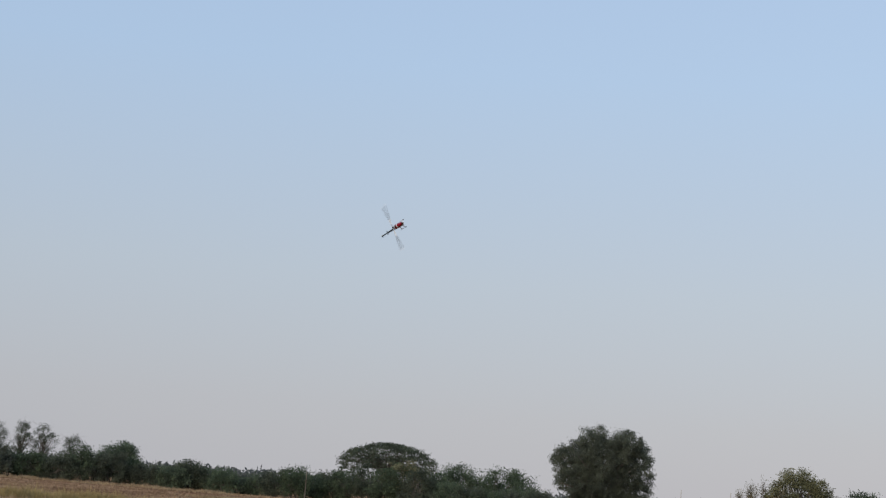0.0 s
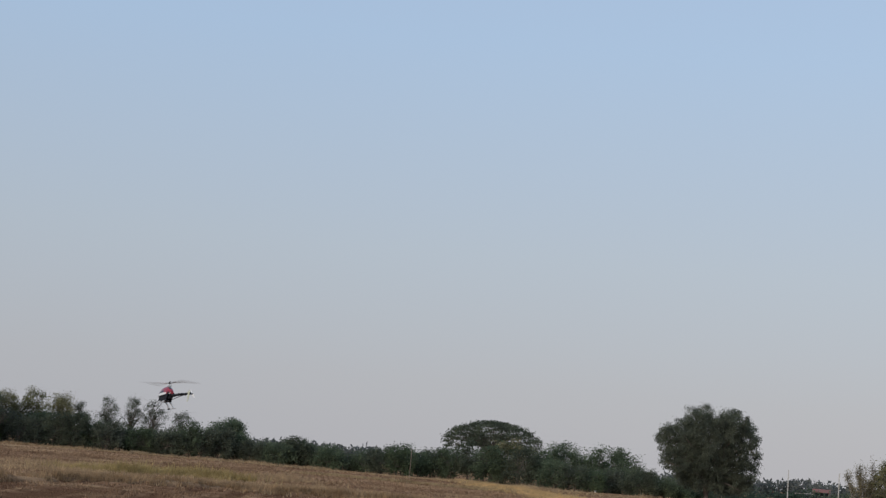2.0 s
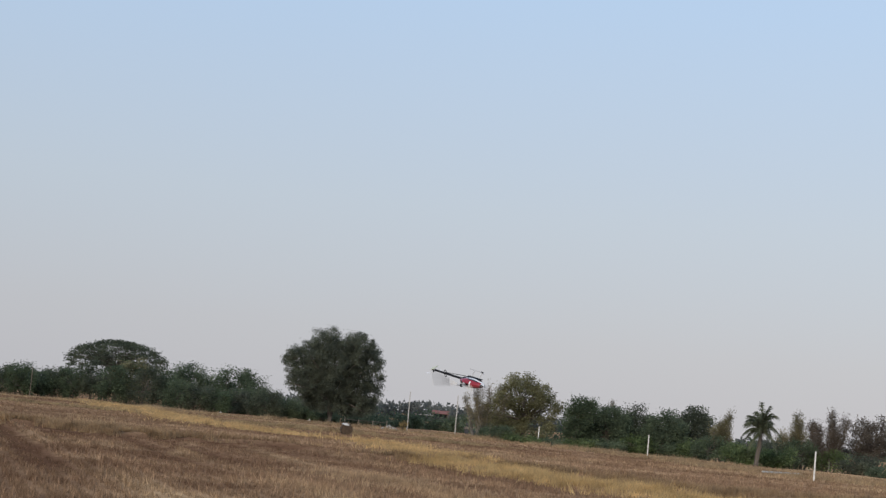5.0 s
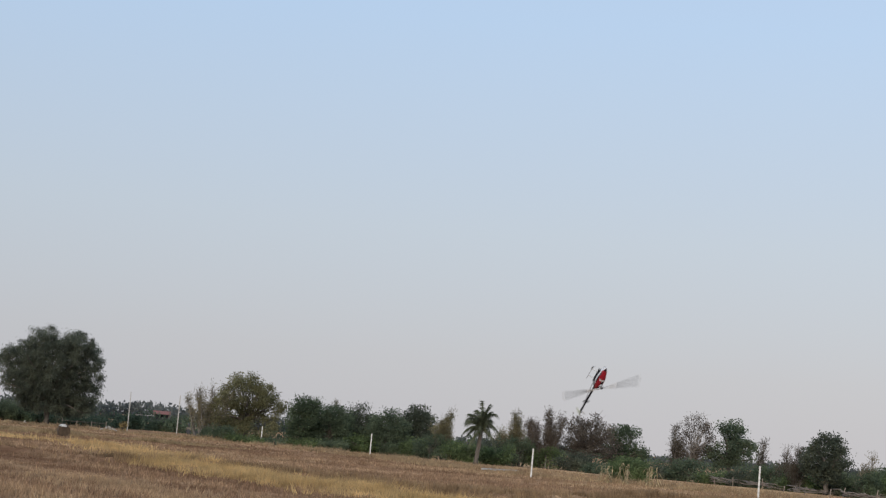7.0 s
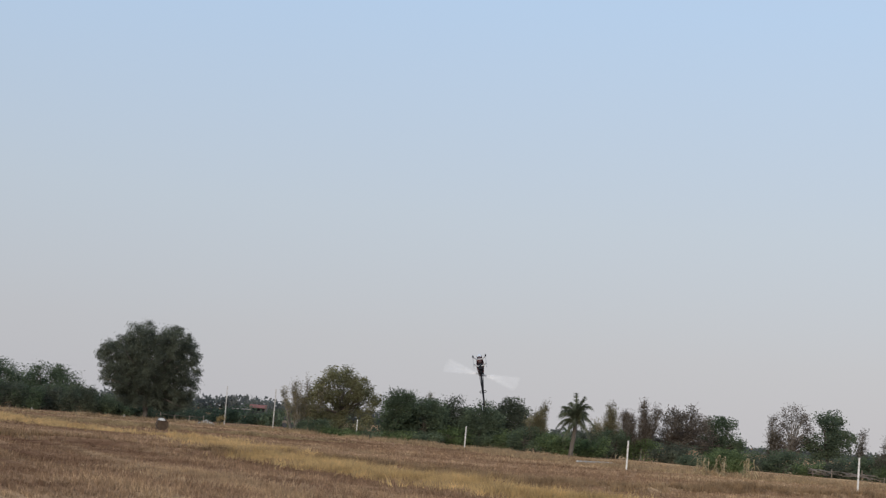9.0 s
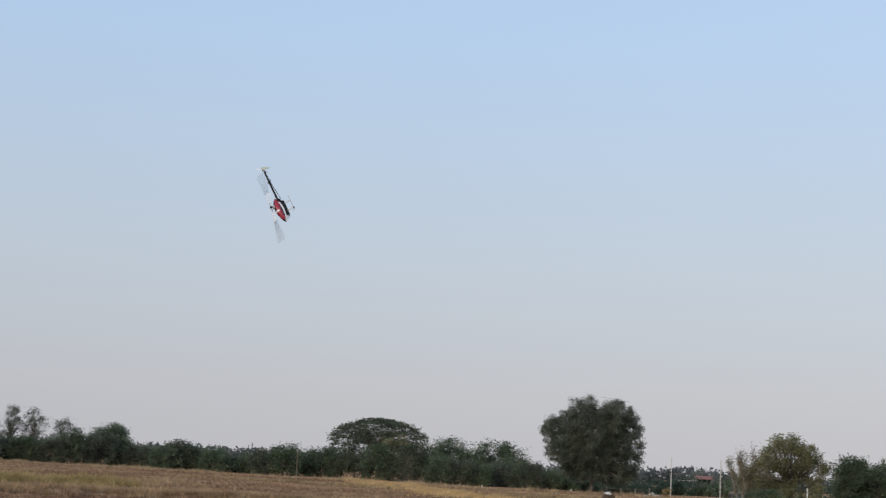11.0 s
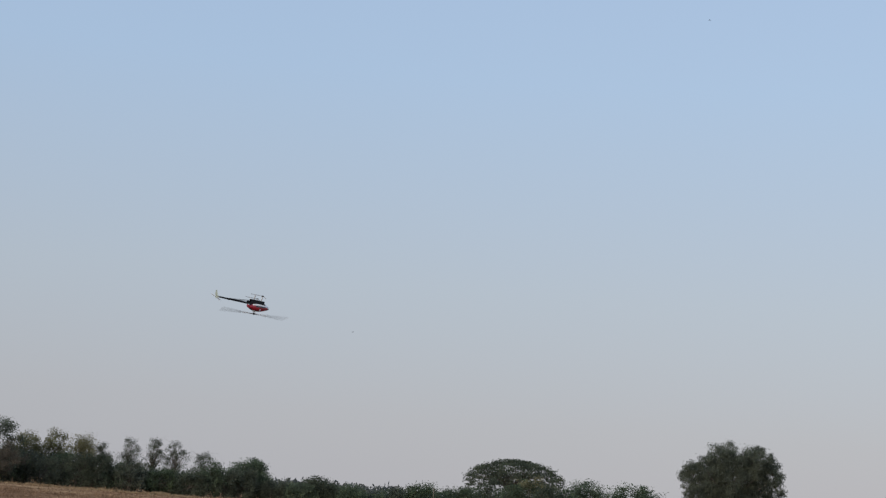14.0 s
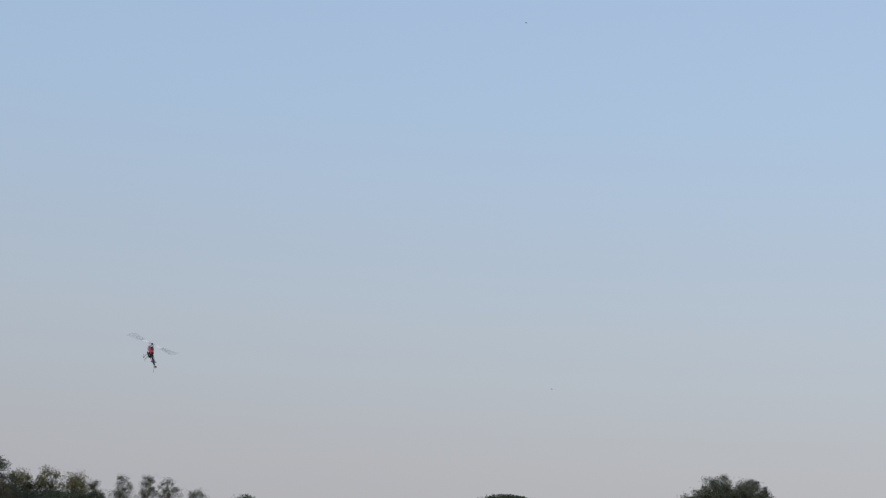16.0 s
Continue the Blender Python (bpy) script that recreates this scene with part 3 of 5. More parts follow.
def palm(az, d, top):
    rng = np.random.default_rng(8)
    root = plant("coconut_palm", "coconut palm with arching feathery fronds", "palm tree", az, d)
    h = EYE + math.tan(radians(top)) * d
    neck = Vector((0.12, 0, h))
    child("trunk", limb_mesh("trunk", [(bent_path((-0.12, 0, 0), neck, rng, 0.015, 8), np.linspace(0.18, 0.13, 9))], BARK, 8), root)
    ups = [1.55, 1.5, 1.4, 1.35, 1.3, 1.25, 1.2, 1.1, 1.05, 1.0, 0.95, 0.9, 0.85, 0.75, 0.7, 0.6, 0.5, 0.35, 0.2, 0.0, -0.3, 1.3, 1.15, 1.0, 0.8, 0.55, 1.45, 1.2, 1.4, 1.1, 0.9, 1.25, 0.65, 1.0]
    for i, up in enumerate(ups):
        a = 2.4 * i + rng.uniform(-0.3, 0.3)
        up += rng.uniform(-0.08, 0.08)
        L = (1.55 + 0.75 * max(0.0, up) / 1.4) * rng.uniform(0.75, 1.15)
        fall = 0.22 + 0.60 * max(0.0, math.cos(up)) * rng.uniform(0.4, 1.4)
        path = []
        for k in range(9):
            t = k / 8
            out = L * (0.76 * t * math.cos(up) + 0.16 * t * t * math.sin(max(up, 0)))
            z = L * (t * math.sin(up) - fall * t ** 2.4)
            path.append(neck + Vector((math.cos(a) * out, math.sin(a) * out, z)))
        v, f = tube_rings(path, np.linspace(0.030, 0.008, 9), 4)
        for k in range(1, 9):
            for s in (-1, 1):
                for q in range(8):
                    p = path[k - 1].lerp(path[k], (q + rng.uniform(0.2, 0.8)) / 8)
                    side = Vector((-math.sin(a), math.cos(a), 0)) * s
                    ll = 0.66 * (1 - 0.9 * abs(k / 9 - 0.45)) * rng.uniform(0.5, 1.2)
                    run = (path[k] - path[k - 1]).normalized()
                    tip = p + side * ll * 0.5 + run * ll * 0.75 - Vector((0, 0, ll * rng.uniform(0.2, 1.0)))
                    o = len(v)
                    v += [p - run * 0.025, p + run * 0.025, tip]
                    f.append((o, o + 1, o + 2))
        child("frond", mesh_of("frond", v, f, LEAF_PALM), root)


def wispy(az, d, top, width, seed, mat, label, plumes=3, leaves=900, name="feathery_tree", cone=0.5):
    """Upright plumes of fine branches with thin foliage."""
    rng = np.random.default_rng(seed)
    root = plant(name, label, "tree", az, d)
    h = EYE + math.tan(radians(top)) * d
    w = width * math.pi / 180 * d
    tubes, pts = [], []
    for i in range(plumes):
        x = (rng.uniform(-0.5, 0.5) if i else rng.uniform(-0.1, 0.1)) * w * 0.9
        hh = h * (1 if i == 0 else (1 - cone * abs(x) / (0.45 * w)) * rng.uniform(0.8 if cone > 0.3 else 0.62, 0.98))
        tip = Vector((x * 1.25 + rng.normal(0, 0.1), rng.normal(0, 0.4), hh))
        stem = bent_path((x * 0.5, rng.normal(0, 0.3), 0), tip, rng, 0.03, 8)
        tubes.append((stem, np.linspace(0.07, 0.012, 9)))
        for k in range(26):
            t = rng.uniform(0.25, 1.0)
            a = stem[min(8, int(t * 8))]
            e = a + Vector((rng.normal(0, 0.20), rng.normal(0, 0.20), rng.uniform(0.25, 1.0))) * (1.25 - t * 0.7)
            e.z = min(e.z, hh)
            tubes.append((bent_path(a, e, rng, 0.1, 3), np.linspace(0.022, 0.007, 4)))
            pts += [tuple(e), tuple(a.lerp(e, 0.6))]
    child("trunk", limb_mesh("trunk", tubes, BARK_PALE, 4), root)
    child("crown", leaf_cloud("crown", pts, (0.17, 0.17, 0.26), int(leaves * 3.4), 0.10, mat, rng, -0.6, 2.6, thin=0.17), root)


def build_trees():
    rng = np.random.default_rng(77)
    big_tree()
    rain_tree()
    palm(-5.13, 113, 0.42)
    t = lambda *s: dict(zip(("az", "d", "height", "width"), span(*s)))
    # along the left part of the field's far side
    tree("airy_tree", "tall dark green tree rising over hedge", **t(38.5, 34.8, 2.02, 190), seed=20, lobes=ROUND + LOW, leaf=0.24, mat=LEAF_DARK, clumps=170, leaves=7000, spread=0.45, limbs=16, twigs=1)
    tree("half_bare_tree", "low brown tree with dry leaves beside hedge", **t(37.2, 34.6, 0.98, 184), seed=19, lobes=ROUND, leaf=0.18, mat=LEAF_DRY, clumps=90, leaves=3600, spread=0.40, trunk=0.1, limbs=16)
    for i, (a, b, e) in enumerate([(35.5, 34.1, 1.30), (34.4, 33.2, 1.46), (33.4, 32.3, 1.42)]):
        tree("airy_tree", "tall airy olive-green tree with thin stems over hedge", **t(a, b, e, 196), seed=21 + i, lobes=ROUND, leaf=0.22, mat=LEAF_OLIVE, clumps=80, leaves=2900, spread=0.42, trunk=0.11,
             fork=0.45, limbs=12, stems=3, twigs=1, group="airy trees over the hedge")
    for i, (a, b, e) in enumerate([(32.45, 31.9, 1.08), (31.75, 30.85, 1.38), (30.85, 30.0, 1.40), (30.15, 29.15, 1.36), (29.2, 28.1, 1.06)]):
        tree("slender_tree", "slender open-crowned tree with gaps between its tufts of leaves", **t(a, b, e, 196), seed=30 + i, lobes=[(0, 0, 0.83, 0.70, 0.6, 0.16), (0.3, 0, 0.68, 0.72, 0.6, 0.15), (-0.3, 0, 0.56, 0.70, 0.5, 0.16), (0.1, 0, 0.42, 0.6, 0.5, 0.12), (-0.1, 0, 0.9, 0.4, 0.4, 0.09)], leaf=0.14, mat=LEAF_DARK,
             clumps=80, leaves=1700, spread=0.26, trunk=0.10, fork=0.4, limbs=34, twigs=3, group="slender trees over the hedge")
    tree("broad_bush_tree", "rounded mid-green tree standing in hedge", **t(27.95, 26.2, 0.95, 194), seed=36, lobes=ROUND, leaf=0.25, mat=LEAF_GREEN, clumps=90, leaves=4200, spread=0.45)
    tree("hedge_tree", "dark green tree with uneven crown", **t(16.0, 14.3, 1.13, 188), seed=37, lobes=ROUND, leaf=0.22, mat=LEAF_GREEN, clumps=80, leaves=4000, spread=0.45, flat=0.3)
    tree("hedge_tree", "dark green tree with rounded crown", **t(14.7, 12.35, 1.08, 186), seed=38, lobes=ROUND + LOW, leaf=0.24, mat=LEAF_GREEN, clumps=130, leaves=6000, spread=0.5)
    tree("small_tree", "small thin tree in front of taller trees", **t(17.9, 15.8, 1.10, 180), seed=39, lobes=ROUND + LOW, leaf=0.2, mat=LEAF_OLIVE, clumps=80, leaves=3000, spread=0.35, trunk=0.1, fork=0.4, limbs=14)
    # right of the large tree
    tree("olive_tree", "broad yellowish olive tree with open ragged crown", **t(4.55, 1.85, 1.80, 142), seed=50, lobes=[(-0.05, 0, 0.66, 0.66, 0.7, 0.26), (0.58, 0, 0.56, 0.44, 0.6, 0.24), (-0.55, 0, 0.42, 0.5, 0.6, 0.26), (-0.1, 0, 0.88, 0.34, 0.4, 0.11), (-0.35, 0, 0.2, 0.55, 0.6, 0.2), (0.35, 0, 0.22, 0.5, 0.6, 0.2), (0.45, 0, 0.74, 0.34, 0.4, 0.13), (-0.6, 0, 0.62, 0.3, 0.4, 0.12)],
         leaf=0.19, mat=LEAF_OLIVE, clumps=215, leaves=9000, spread=0.34, trunk=0.2, limbs=34, twigs=1)
    wispy(4.55, 141, 1.34, 1.7, 51, LEAF_TAN, "thin dry pale tree with bare twigs", 13, 1500, "twiggy_tree", 0.15)
    tree("hedge_tree", "dark green rounded tree in hedge", **t(1.78, 0.5, 1.15, 138), seed=52, lobes=ROUND + LOW, leaf=0.2, mat=LEAF_GREEN, clumps=90, leaves=4200, spread=0.35)
    for i, (a, b, e) in enumerate([(0.95, -0.65, 0.95), (-0.1, -1.6, 1.0), (-1.0, -2.55, 0.97), (-1.95, -3.6, 1.12)]):
        tree("hedge_tree", "dense dark green hedge tree with leaves to the ground", **t(a, b, e, 139 + 2 * (i % 2)), seed=53 + i, lobes=ROUND + LOW, leaf=0.2, mat=(LEAF_GREEN, LEAF_DARK)[i % 2], clumps=100, leaves=4600, spread=0.38,
             group="hedge trees behind the posts")
    wispy(0.05, 142, 1.10, 0.5, 58, LEAF_TAN, "pale feathery dry treetop rising over hedge", 3, 500)
    wispy(-4.0, 130, 1.0, 1.15, 59, LEAF_TAN, "feathery olive-green tree beside a palm", 8, 2000)
    wispy(-6.45, 126, 1.15, 1.4, 60, LEAF_TAN, "conical feathery olive-green tree", 10, 3000)
    wispy(-7.55, 124, 1.36, 1.35, 61, LEAF_DRY, "tall feathery dry tree with upright plumes", 13, 2600, cone=0.15)
    tree("half_bare_tree", "half-bare brown tree with fine twigs and dry leaves", **t(-7.85, -10.1, 1.27, 127), seed=62, lobes=ROUND, leaf=0.16, mat=LEAF_DRY, bark=BARK, clumps=130, leaves=3200, spread=0.30, trunk=0.17, limbs=40, twigs=4, stems=2)
    tree("hedge_tree", "green leafy tree with open crown", **t(-9.45, -11.0, 1.0, 132), seed=63, lobes=[(0, 0, 0.7, 0.7, 0.7, 0.28), (0.55, 0, 0.45, 0.45, 0.5, 0.2), (-0.4, 0, 0.5, 0.5, 0.5, 0.3)], leaf=0.21, mat=LEAF_GREEN, clumps=60, leaves=2600, spread=0.34, limbs=16)
    wispy(-12.0, 128, 1.2, 0.7, 64, LEAF_DRY, "thin dry feathery tree with brown leaves", 5, 700)
    tree("half_bare_tree", "half-bare tree with sparse dry reddish leaves", **t(-11.95, -13.5, 1.58, 128), seed=65, lobes=ROUND, leaf=0.15, mat=LEAF_DRY, bark=BARK_PALE, clumps=90, leaves=1250, spread=0.30, trunk=0.15, limbs=36, twigs=4)
    tree("hedge_tree", "tall green tree with tufted crown", **t(-13.1, -14.85, 1.46, 128), seed=66, lobes=ROUND, leaf=0.21, mat=LEAF_GREEN, clumps=60, leaves=3200, spread=0.36, limbs=18)
    wispy(-15.1, 116, 0.78, 0.35, 67, LEAF_DRY, "thin dry sapling with fine twigs", 3, 300)
    wispy(-15.9, 114, 0.83, 0.5, 68, LEAF_DRY, "thin dry sapling with fine twigs", 4, 400)
    wispy(-16.35, 112, 0.6, 0.5, 69, LEAF_DRY, "brown dry feathery tree", 4, 900)
    tree("hedge_tree", "dark green rounded tree beside brushwood", **t(-16.45, -18.1, 1.20, 110), seed=70, lobes=ROUND, leaf=0.19, mat=LEAF_DARK, clumps=90, leaves=4000, spread=0.32)
    tree("small_tree", "low green tree beside brushwood", **t(-18.6, -20.6, 0.22, 112), seed=71, lobes=ROUND + LOW, leaf=0.19, mat=LEAF_GREEN, clumps=70, leaves=2600, spread=0.30)
    wispy(-18.75, 116, 0.62, 0.7, 72, LEAF_TAN, "thin pale dry tree with bare twigs", 5, 500, "twiggy_tree")
    wispy(-19.6, 115, 0.48, 0.8, 73, LEAF_TAN, "thin pale dry tree with bare twigs", 5, 500, "twiggy_tree")
    # hedges: heading, top elevation, distance, sort
    for i in range(24):
        az = 37.4 - i * 0.56
        tree("hedge_bush", "dense dark green hedge bush at field edge", **t(az + 0.55, az - 0.55, (0.66 if az > 28.3 else 0.50) + rng.uniform(-0.26, 0.26), 191 + rng.uniform(-2, 2)), seed=100 + i, lobes=LOW, leaf=0.25, mat=(LEAF_DARK, LEAF_GREEN)[i % 3 == 1],
             clumps=55, leaves=1700, spread=0.42, trunk=0.07, limbs=10, stems=4, category="bush", group="hedge along the field")
    for i in range(16):
        az = 25.2 - i * 0.62
        e = np.interp(az, [15, 17, 19, 20.5, 22, 23.5, 25.2], [0.85, 0.88, 0.72, 0.54, 0.34, 0.32, 0.52])
        tree("hedge_bush", "green scrub bush at field edge", **t(az + 0.6, az - 0.6, e + rng.uniform(-0.24, 0.22), np.interp(az, [15, 25], [176, 190]) + rng.uniform(-3, 3)), seed=130 + i, lobes=(LOW, ROUND + LOW)[i % 2], leaf=0.24, mat=(LEAF_GREEN, LEAF_DARK, LEAF_GREEN, LEAF_GREEN, LEAF_DARK)[i % 5],
             clumps=55, leaves=1800, spread=0.42, trunk=0.07, limbs=8, stems=3, category="bush", group="scrub along the field")
    for i in range(8):
        az = 15.4 - i * 0.62
        tree("hedge_bush", "green scrub bush at field edge", **t(az + 0.6, az - 0.6, 0.35 + rng.uniform(-0.25, 0.2), 172 + rng.uniform(-3, 3)), seed=150 + i, lobes=LOW, leaf=0.22, mat=(LEAF_GREEN, LEAF_DARK)[i % 2],
             clumps=50, leaves=1700, spread=0.4, trunk=0.06, limbs=8, stems=3, category="bush", group="scrub along the field")
    for i in range(9):
        az = 9.6 - i * 0.6
        tree("low_bush", "low green bush at field edge", **t(az + 0.45, az - 0.45, -0.06 + rng.uniform(-0.16, 0.14), 180 + rng.uniform(-4, 6)), seed=165 + i, lobes=LOW, leaf=0.2, mat=LEAF_GREEN, clumps=30, leaves=900, spread=0.3,
             trunk=0.05, limbs=6, stems=3, category="bush", group="low bushes behind the poles")
    for i, (az, e) in enumerate([(11.5, -0.02), (10.9, -0.16), (10.2, -0.24), (9.0, -0.28)]):
        tree("low_bush", "low green bush behind trunk of broad tree", **t(az + 0.45, az - 0.45, e, 170 + i), seed=260 + i, lobes=LOW, leaf=0.2, mat=LEAF_GREEN, clumps=36, leaves=1100, spread=0.3,
             trunk=0.05, limbs=6, stems=3, category="bush", group="low bushes behind the broad tree")
    tree("yellow_bush", "small yellow-leaved shrub beside tall pole", **t(7.52, 7.28, -0.28, 150), seed=270, lobes=LOW, leaf=0.10, mat=STRAW_GREEN, clumps=16, leaves=260, spread=0.14, trunk=0.03, limbs=5, stems=2, category="bush")
    for i in range(8):
        az = 4.1 - i * 1.0
        tree("low_bush", "low green bush under hedge trees", **t(az + 0.6, az - 0.6, -0.30 + rng.uniform(-0.25, 0.25), 137 + rng.uniform(-1, 1)), seed=180 + i, lobes=LOW, leaf=0.19, mat=(LEAF_GREEN, LEAF_FRESH)[i % 2], clumps=36, leaves=1300, spread=0.32,
             trunk=0.05, limbs=6, stems=3, category="bush", group="low bushes under the hedge trees")
    for i in range(17):
        az = -3.5 - i * 1.0
        e = -0.20 + rng.uniform(-0.34, 0.30) + (0.25 if -7 < az < -3 else 0)
        tree("low_bush", "low green bush under dry trees", **t(az + 0.62, az - 0.62, e, np.interp(az, [-20, -3], [108, 128]) + rng.uniform(-1, 2)), seed=200 + i, lobes=LOW, leaf=0.18, mat=(LEAF_GREEN, LEAF_FRESH, LEAF_DARK)[i % 3], clumps=36, leaves=1400, spread=0.3,
             trunk=0.05, limbs=6, stems=3, category="bush", group="low bushes under the dry trees")
    for i, (a, b, e, d) in enumerate([(-4.35, -5.15, -0.15, 117), (-5.25, -6.3, -0.02, 118)]):
        tree("low_bush", "leafy green bush beside palm trunk", **t(a, b, e, d), seed=240 + i, lobes=LOW, leaf=0.17, mat=LEAF_FRESH, clumps=40, leaves=1500, spread=0.28, trunk=0.05, limbs=8, stems=3,
             category="bush", group="bushes beside the palm")
    tree("round_bush", "bright green rounded bush beside dry maize", **t(-9.8, -11.25, -0.20, 97), seed=230, lobes=LOW, leaf=0.14, mat=LEAF_FRESH, clumps=60, leaves=2600, spread=0.22, trunk=0.05, limbs=8, stems=3, category="bush")
    # far woods, with the haze put into their leaf colour
    r2 = np.random.default_rng(9)
    pts = []
    for az in np.arange(-22, 40, 0.16):
        d = 420 + 60 * noise.noise((az * 0.3, 0, 0))
        top = np.interp(az, [-20, -12, -5, 3, 5.2, 6.6, 8.3, 12, 19, 22, 25, 40], [0.1, -0.05, 0.1, 0.3, 0.34, 0.42, 0.30, 0.3, 0.36, 0.38, 0.30, 0.3]) + 0.07 * noise.noise((az * 1.1, 3, 0))
        h = EYE + math.tan(radians(top)) * d
        p = at_polar(az, d)
        for k in range(16):
            pts.append((p.x + r2.normal(0, 1.2), p.y + r2.normal(0, 4), r2.uniform(0.0, 1.0) ** 0.8 * h - 0.5))
    far = new("far_woods", leaf_cloud("far_woods", pts, (1.0, 0.9, 0.45), 50000, 0.66, LEAF_HAZED, r2))
    scrub = []
    for az in np.arange(-21, 12, 0.09):
        d = (156 if az < 5 else 176) + 4 * noise.noise((az * 0.7, 5, 0))
        p = at_polar(az, d)
        top = max(0.5, 1.6 + 0.9 * noise.noise((az * 1.3, 8, 0)))
        for k in range(5):
            scrub.append((p.x + r2.normal(0, 0.4), p.y + r2.normal(0, 1.5), r2.uniform(0.0, 1.0) * top))
    back = new("scrub", leaf_cloud("scrub", scrub, (0.35, 0.35, 0.25), 17000, 0.17, LEAF_GREEN, r2))
    tagged(back, "waist-high tangle of green scrub behind the hedge trees", "scrub", kind="stuff")
    tagged(far, "line of distant woods beyond the field, haze tinted into its leaves", "woods", kind="stuff")


build_trees()


# ---- posts, bale and field things ----
def box_bm(sx, sy, sz, bevel=0.01, taper=1.0, z0=0.0):
    bm = bmesh.new()
    bmesh.ops.create_cube(bm, size=1)
    for v in bm.verts:
        k = taper if v.co.z > 0 else 1.0
        v.co = Vector((v.co.x * sx * k, v.co.y * sy * k, (v.co.z + 0.5) * sz + z0))
    if bevel:
        bmesh.ops.bevel(bm, geom=bm.edges[:], offset=bevel, segments=2, affect="EDGES")
    return bm


def rod_bm(a, b, r, sides=8, r2=None):
    a, b = Vector(a), Vector(b)
    bm = bmesh.new()
    v, f = tube_rings([a, a.lerp(b, 0.5), b], [r, (r + (r2 or r)) / 2, r2 or r], sides)
    vs = [bm.verts.new(p) for p in v]
    for ff in f:
        bm.faces.new([vs[i] for i in ff])
    return bm


def merge(*bms):
    out = bmesh.new()
    for b in bms:
        me = bpy.data.meshes.new("piece")
        b.to_mesh(me)
        b.free()
        out.from_mesh(me)
        bpy.data.meshes.remove(me)
    return out


def post(az, d, h, lean, label, name="fence_post", thick=0.088, mat=None, group="concrete fence posts"):
    p = at_polar(az, d)
    root = new(name)
    root.matrix_basis = pose(p.x, p.y, ground_z(p.x, p.y) - 0.1, 0, lean, az)
    tagged(root, label, "post", group)
    part("shaft", box_bm(thick, thick, h + 0.1, 0.012, 0.85), mat or CONCRETE, root)
    for k in range(4):
        z = h * (0.3 + 0.18 * k)
        part("wire_tie", rod_bm((-thick / 2 - 0.004, -thick / 2 - 0.004, z), (thick / 2 + 0.004, -thick / 2 - 0.004, z), 0.006, 5), OLD_WOOD, root, "rusty wire tie" if k == 0 else "")


for az, d, h, lean in [(2.58, 137, 1.56, 0.5), (-1.30, 116, 1.64, 0.8), (-7.07, 87, 1.56, 0.7), (-15.02, 75.5, 1.60, 0.4)]:
    post(az, d, h, lean, "pale square concrete fence post in field edge")
post(5.55, 143, 3.67, 0.3, "tall thin pale concrete pole at field edge", "tall_pole", 0.10, CONCRETE_GREY, group="tall poles")
post(7.26, 157, 3.79, 0.2, "tall thin pale concrete pole at field edge", "tall_pole", 0.10, CONCRETE_GREY, group="tall poles")
post(7.63, 178, 2.05, 5.0, "short leaning weathered wooden pole", "leaning_pole", 0.09, OLD_WOOD, group="leaning poles")
post(20.5, 168, 3.0, 0.6, "thin grey wooden pole among scrub", "thin_pole", 0.07, OLD_WOOD, group="thin poles")


def straw_bale():
    p = at_polar(9.42, 102)
    root = new("straw_bale")
    root.matrix_basis = pose(p.x, p.y, ground_z(p.x, p.y), 0, 0, 20)
    tagged(root, "small round brown straw bale with pale cap standing alone", "bale")
    rng = np.random.default_rng(4)
    bm = bmesh.new()
    bmesh.ops.create_cone(bm, cap_ends=True, segments=28, radius1=0.36, radius2=0.36, depth=0.6)
    bmesh.ops.subdivide_edges(bm, edges=bm.edges[:], cuts=2)
    bmesh.ops.rotate(bm, verts=bm.verts, cent=(0, 0, 0), matrix=Matrix.Rotation(radians(90), 3, "X"))
    for v in bm.verts:
        v.co += Vector(rng.normal(0, 0.016, 3))
        v.co.z = max(v.co.z + 0.35, -0.02)
    part("roll", bm, BALE, root)
    for y in (-0.2, 0.0, 0.2):
        v, f = tube_rings([Vector((math.cos(a) * 0.368, y, 0.35 + math.sin(a) * 0.368)) for a in np.linspace(0, 2 * math.pi, 25)], [0.007] * 25, 4)
        bm = bmesh.new()
        vs = [bm.verts.new(q) for q in v]
        for ff in f:
            bm.faces.new([vs[i] for i in ff])
        part("twine", bm, OLD_WOOD, root)
    bm = box_bm(0.44, 0.78, 0.13, 0.045, 0.72, 0.61)
    bmesh.ops.subdivide_edges(bm, edges=bm.edges[:], cuts=1)
    for v in bm.verts:
        v.co += Vector((-0.05, 0, 0)) + Vector(rng.normal(0, 0.012, 3))
    part("cover", bm, WHITE_SACK, root, "pale cloth draped over the top")


straw_bale()


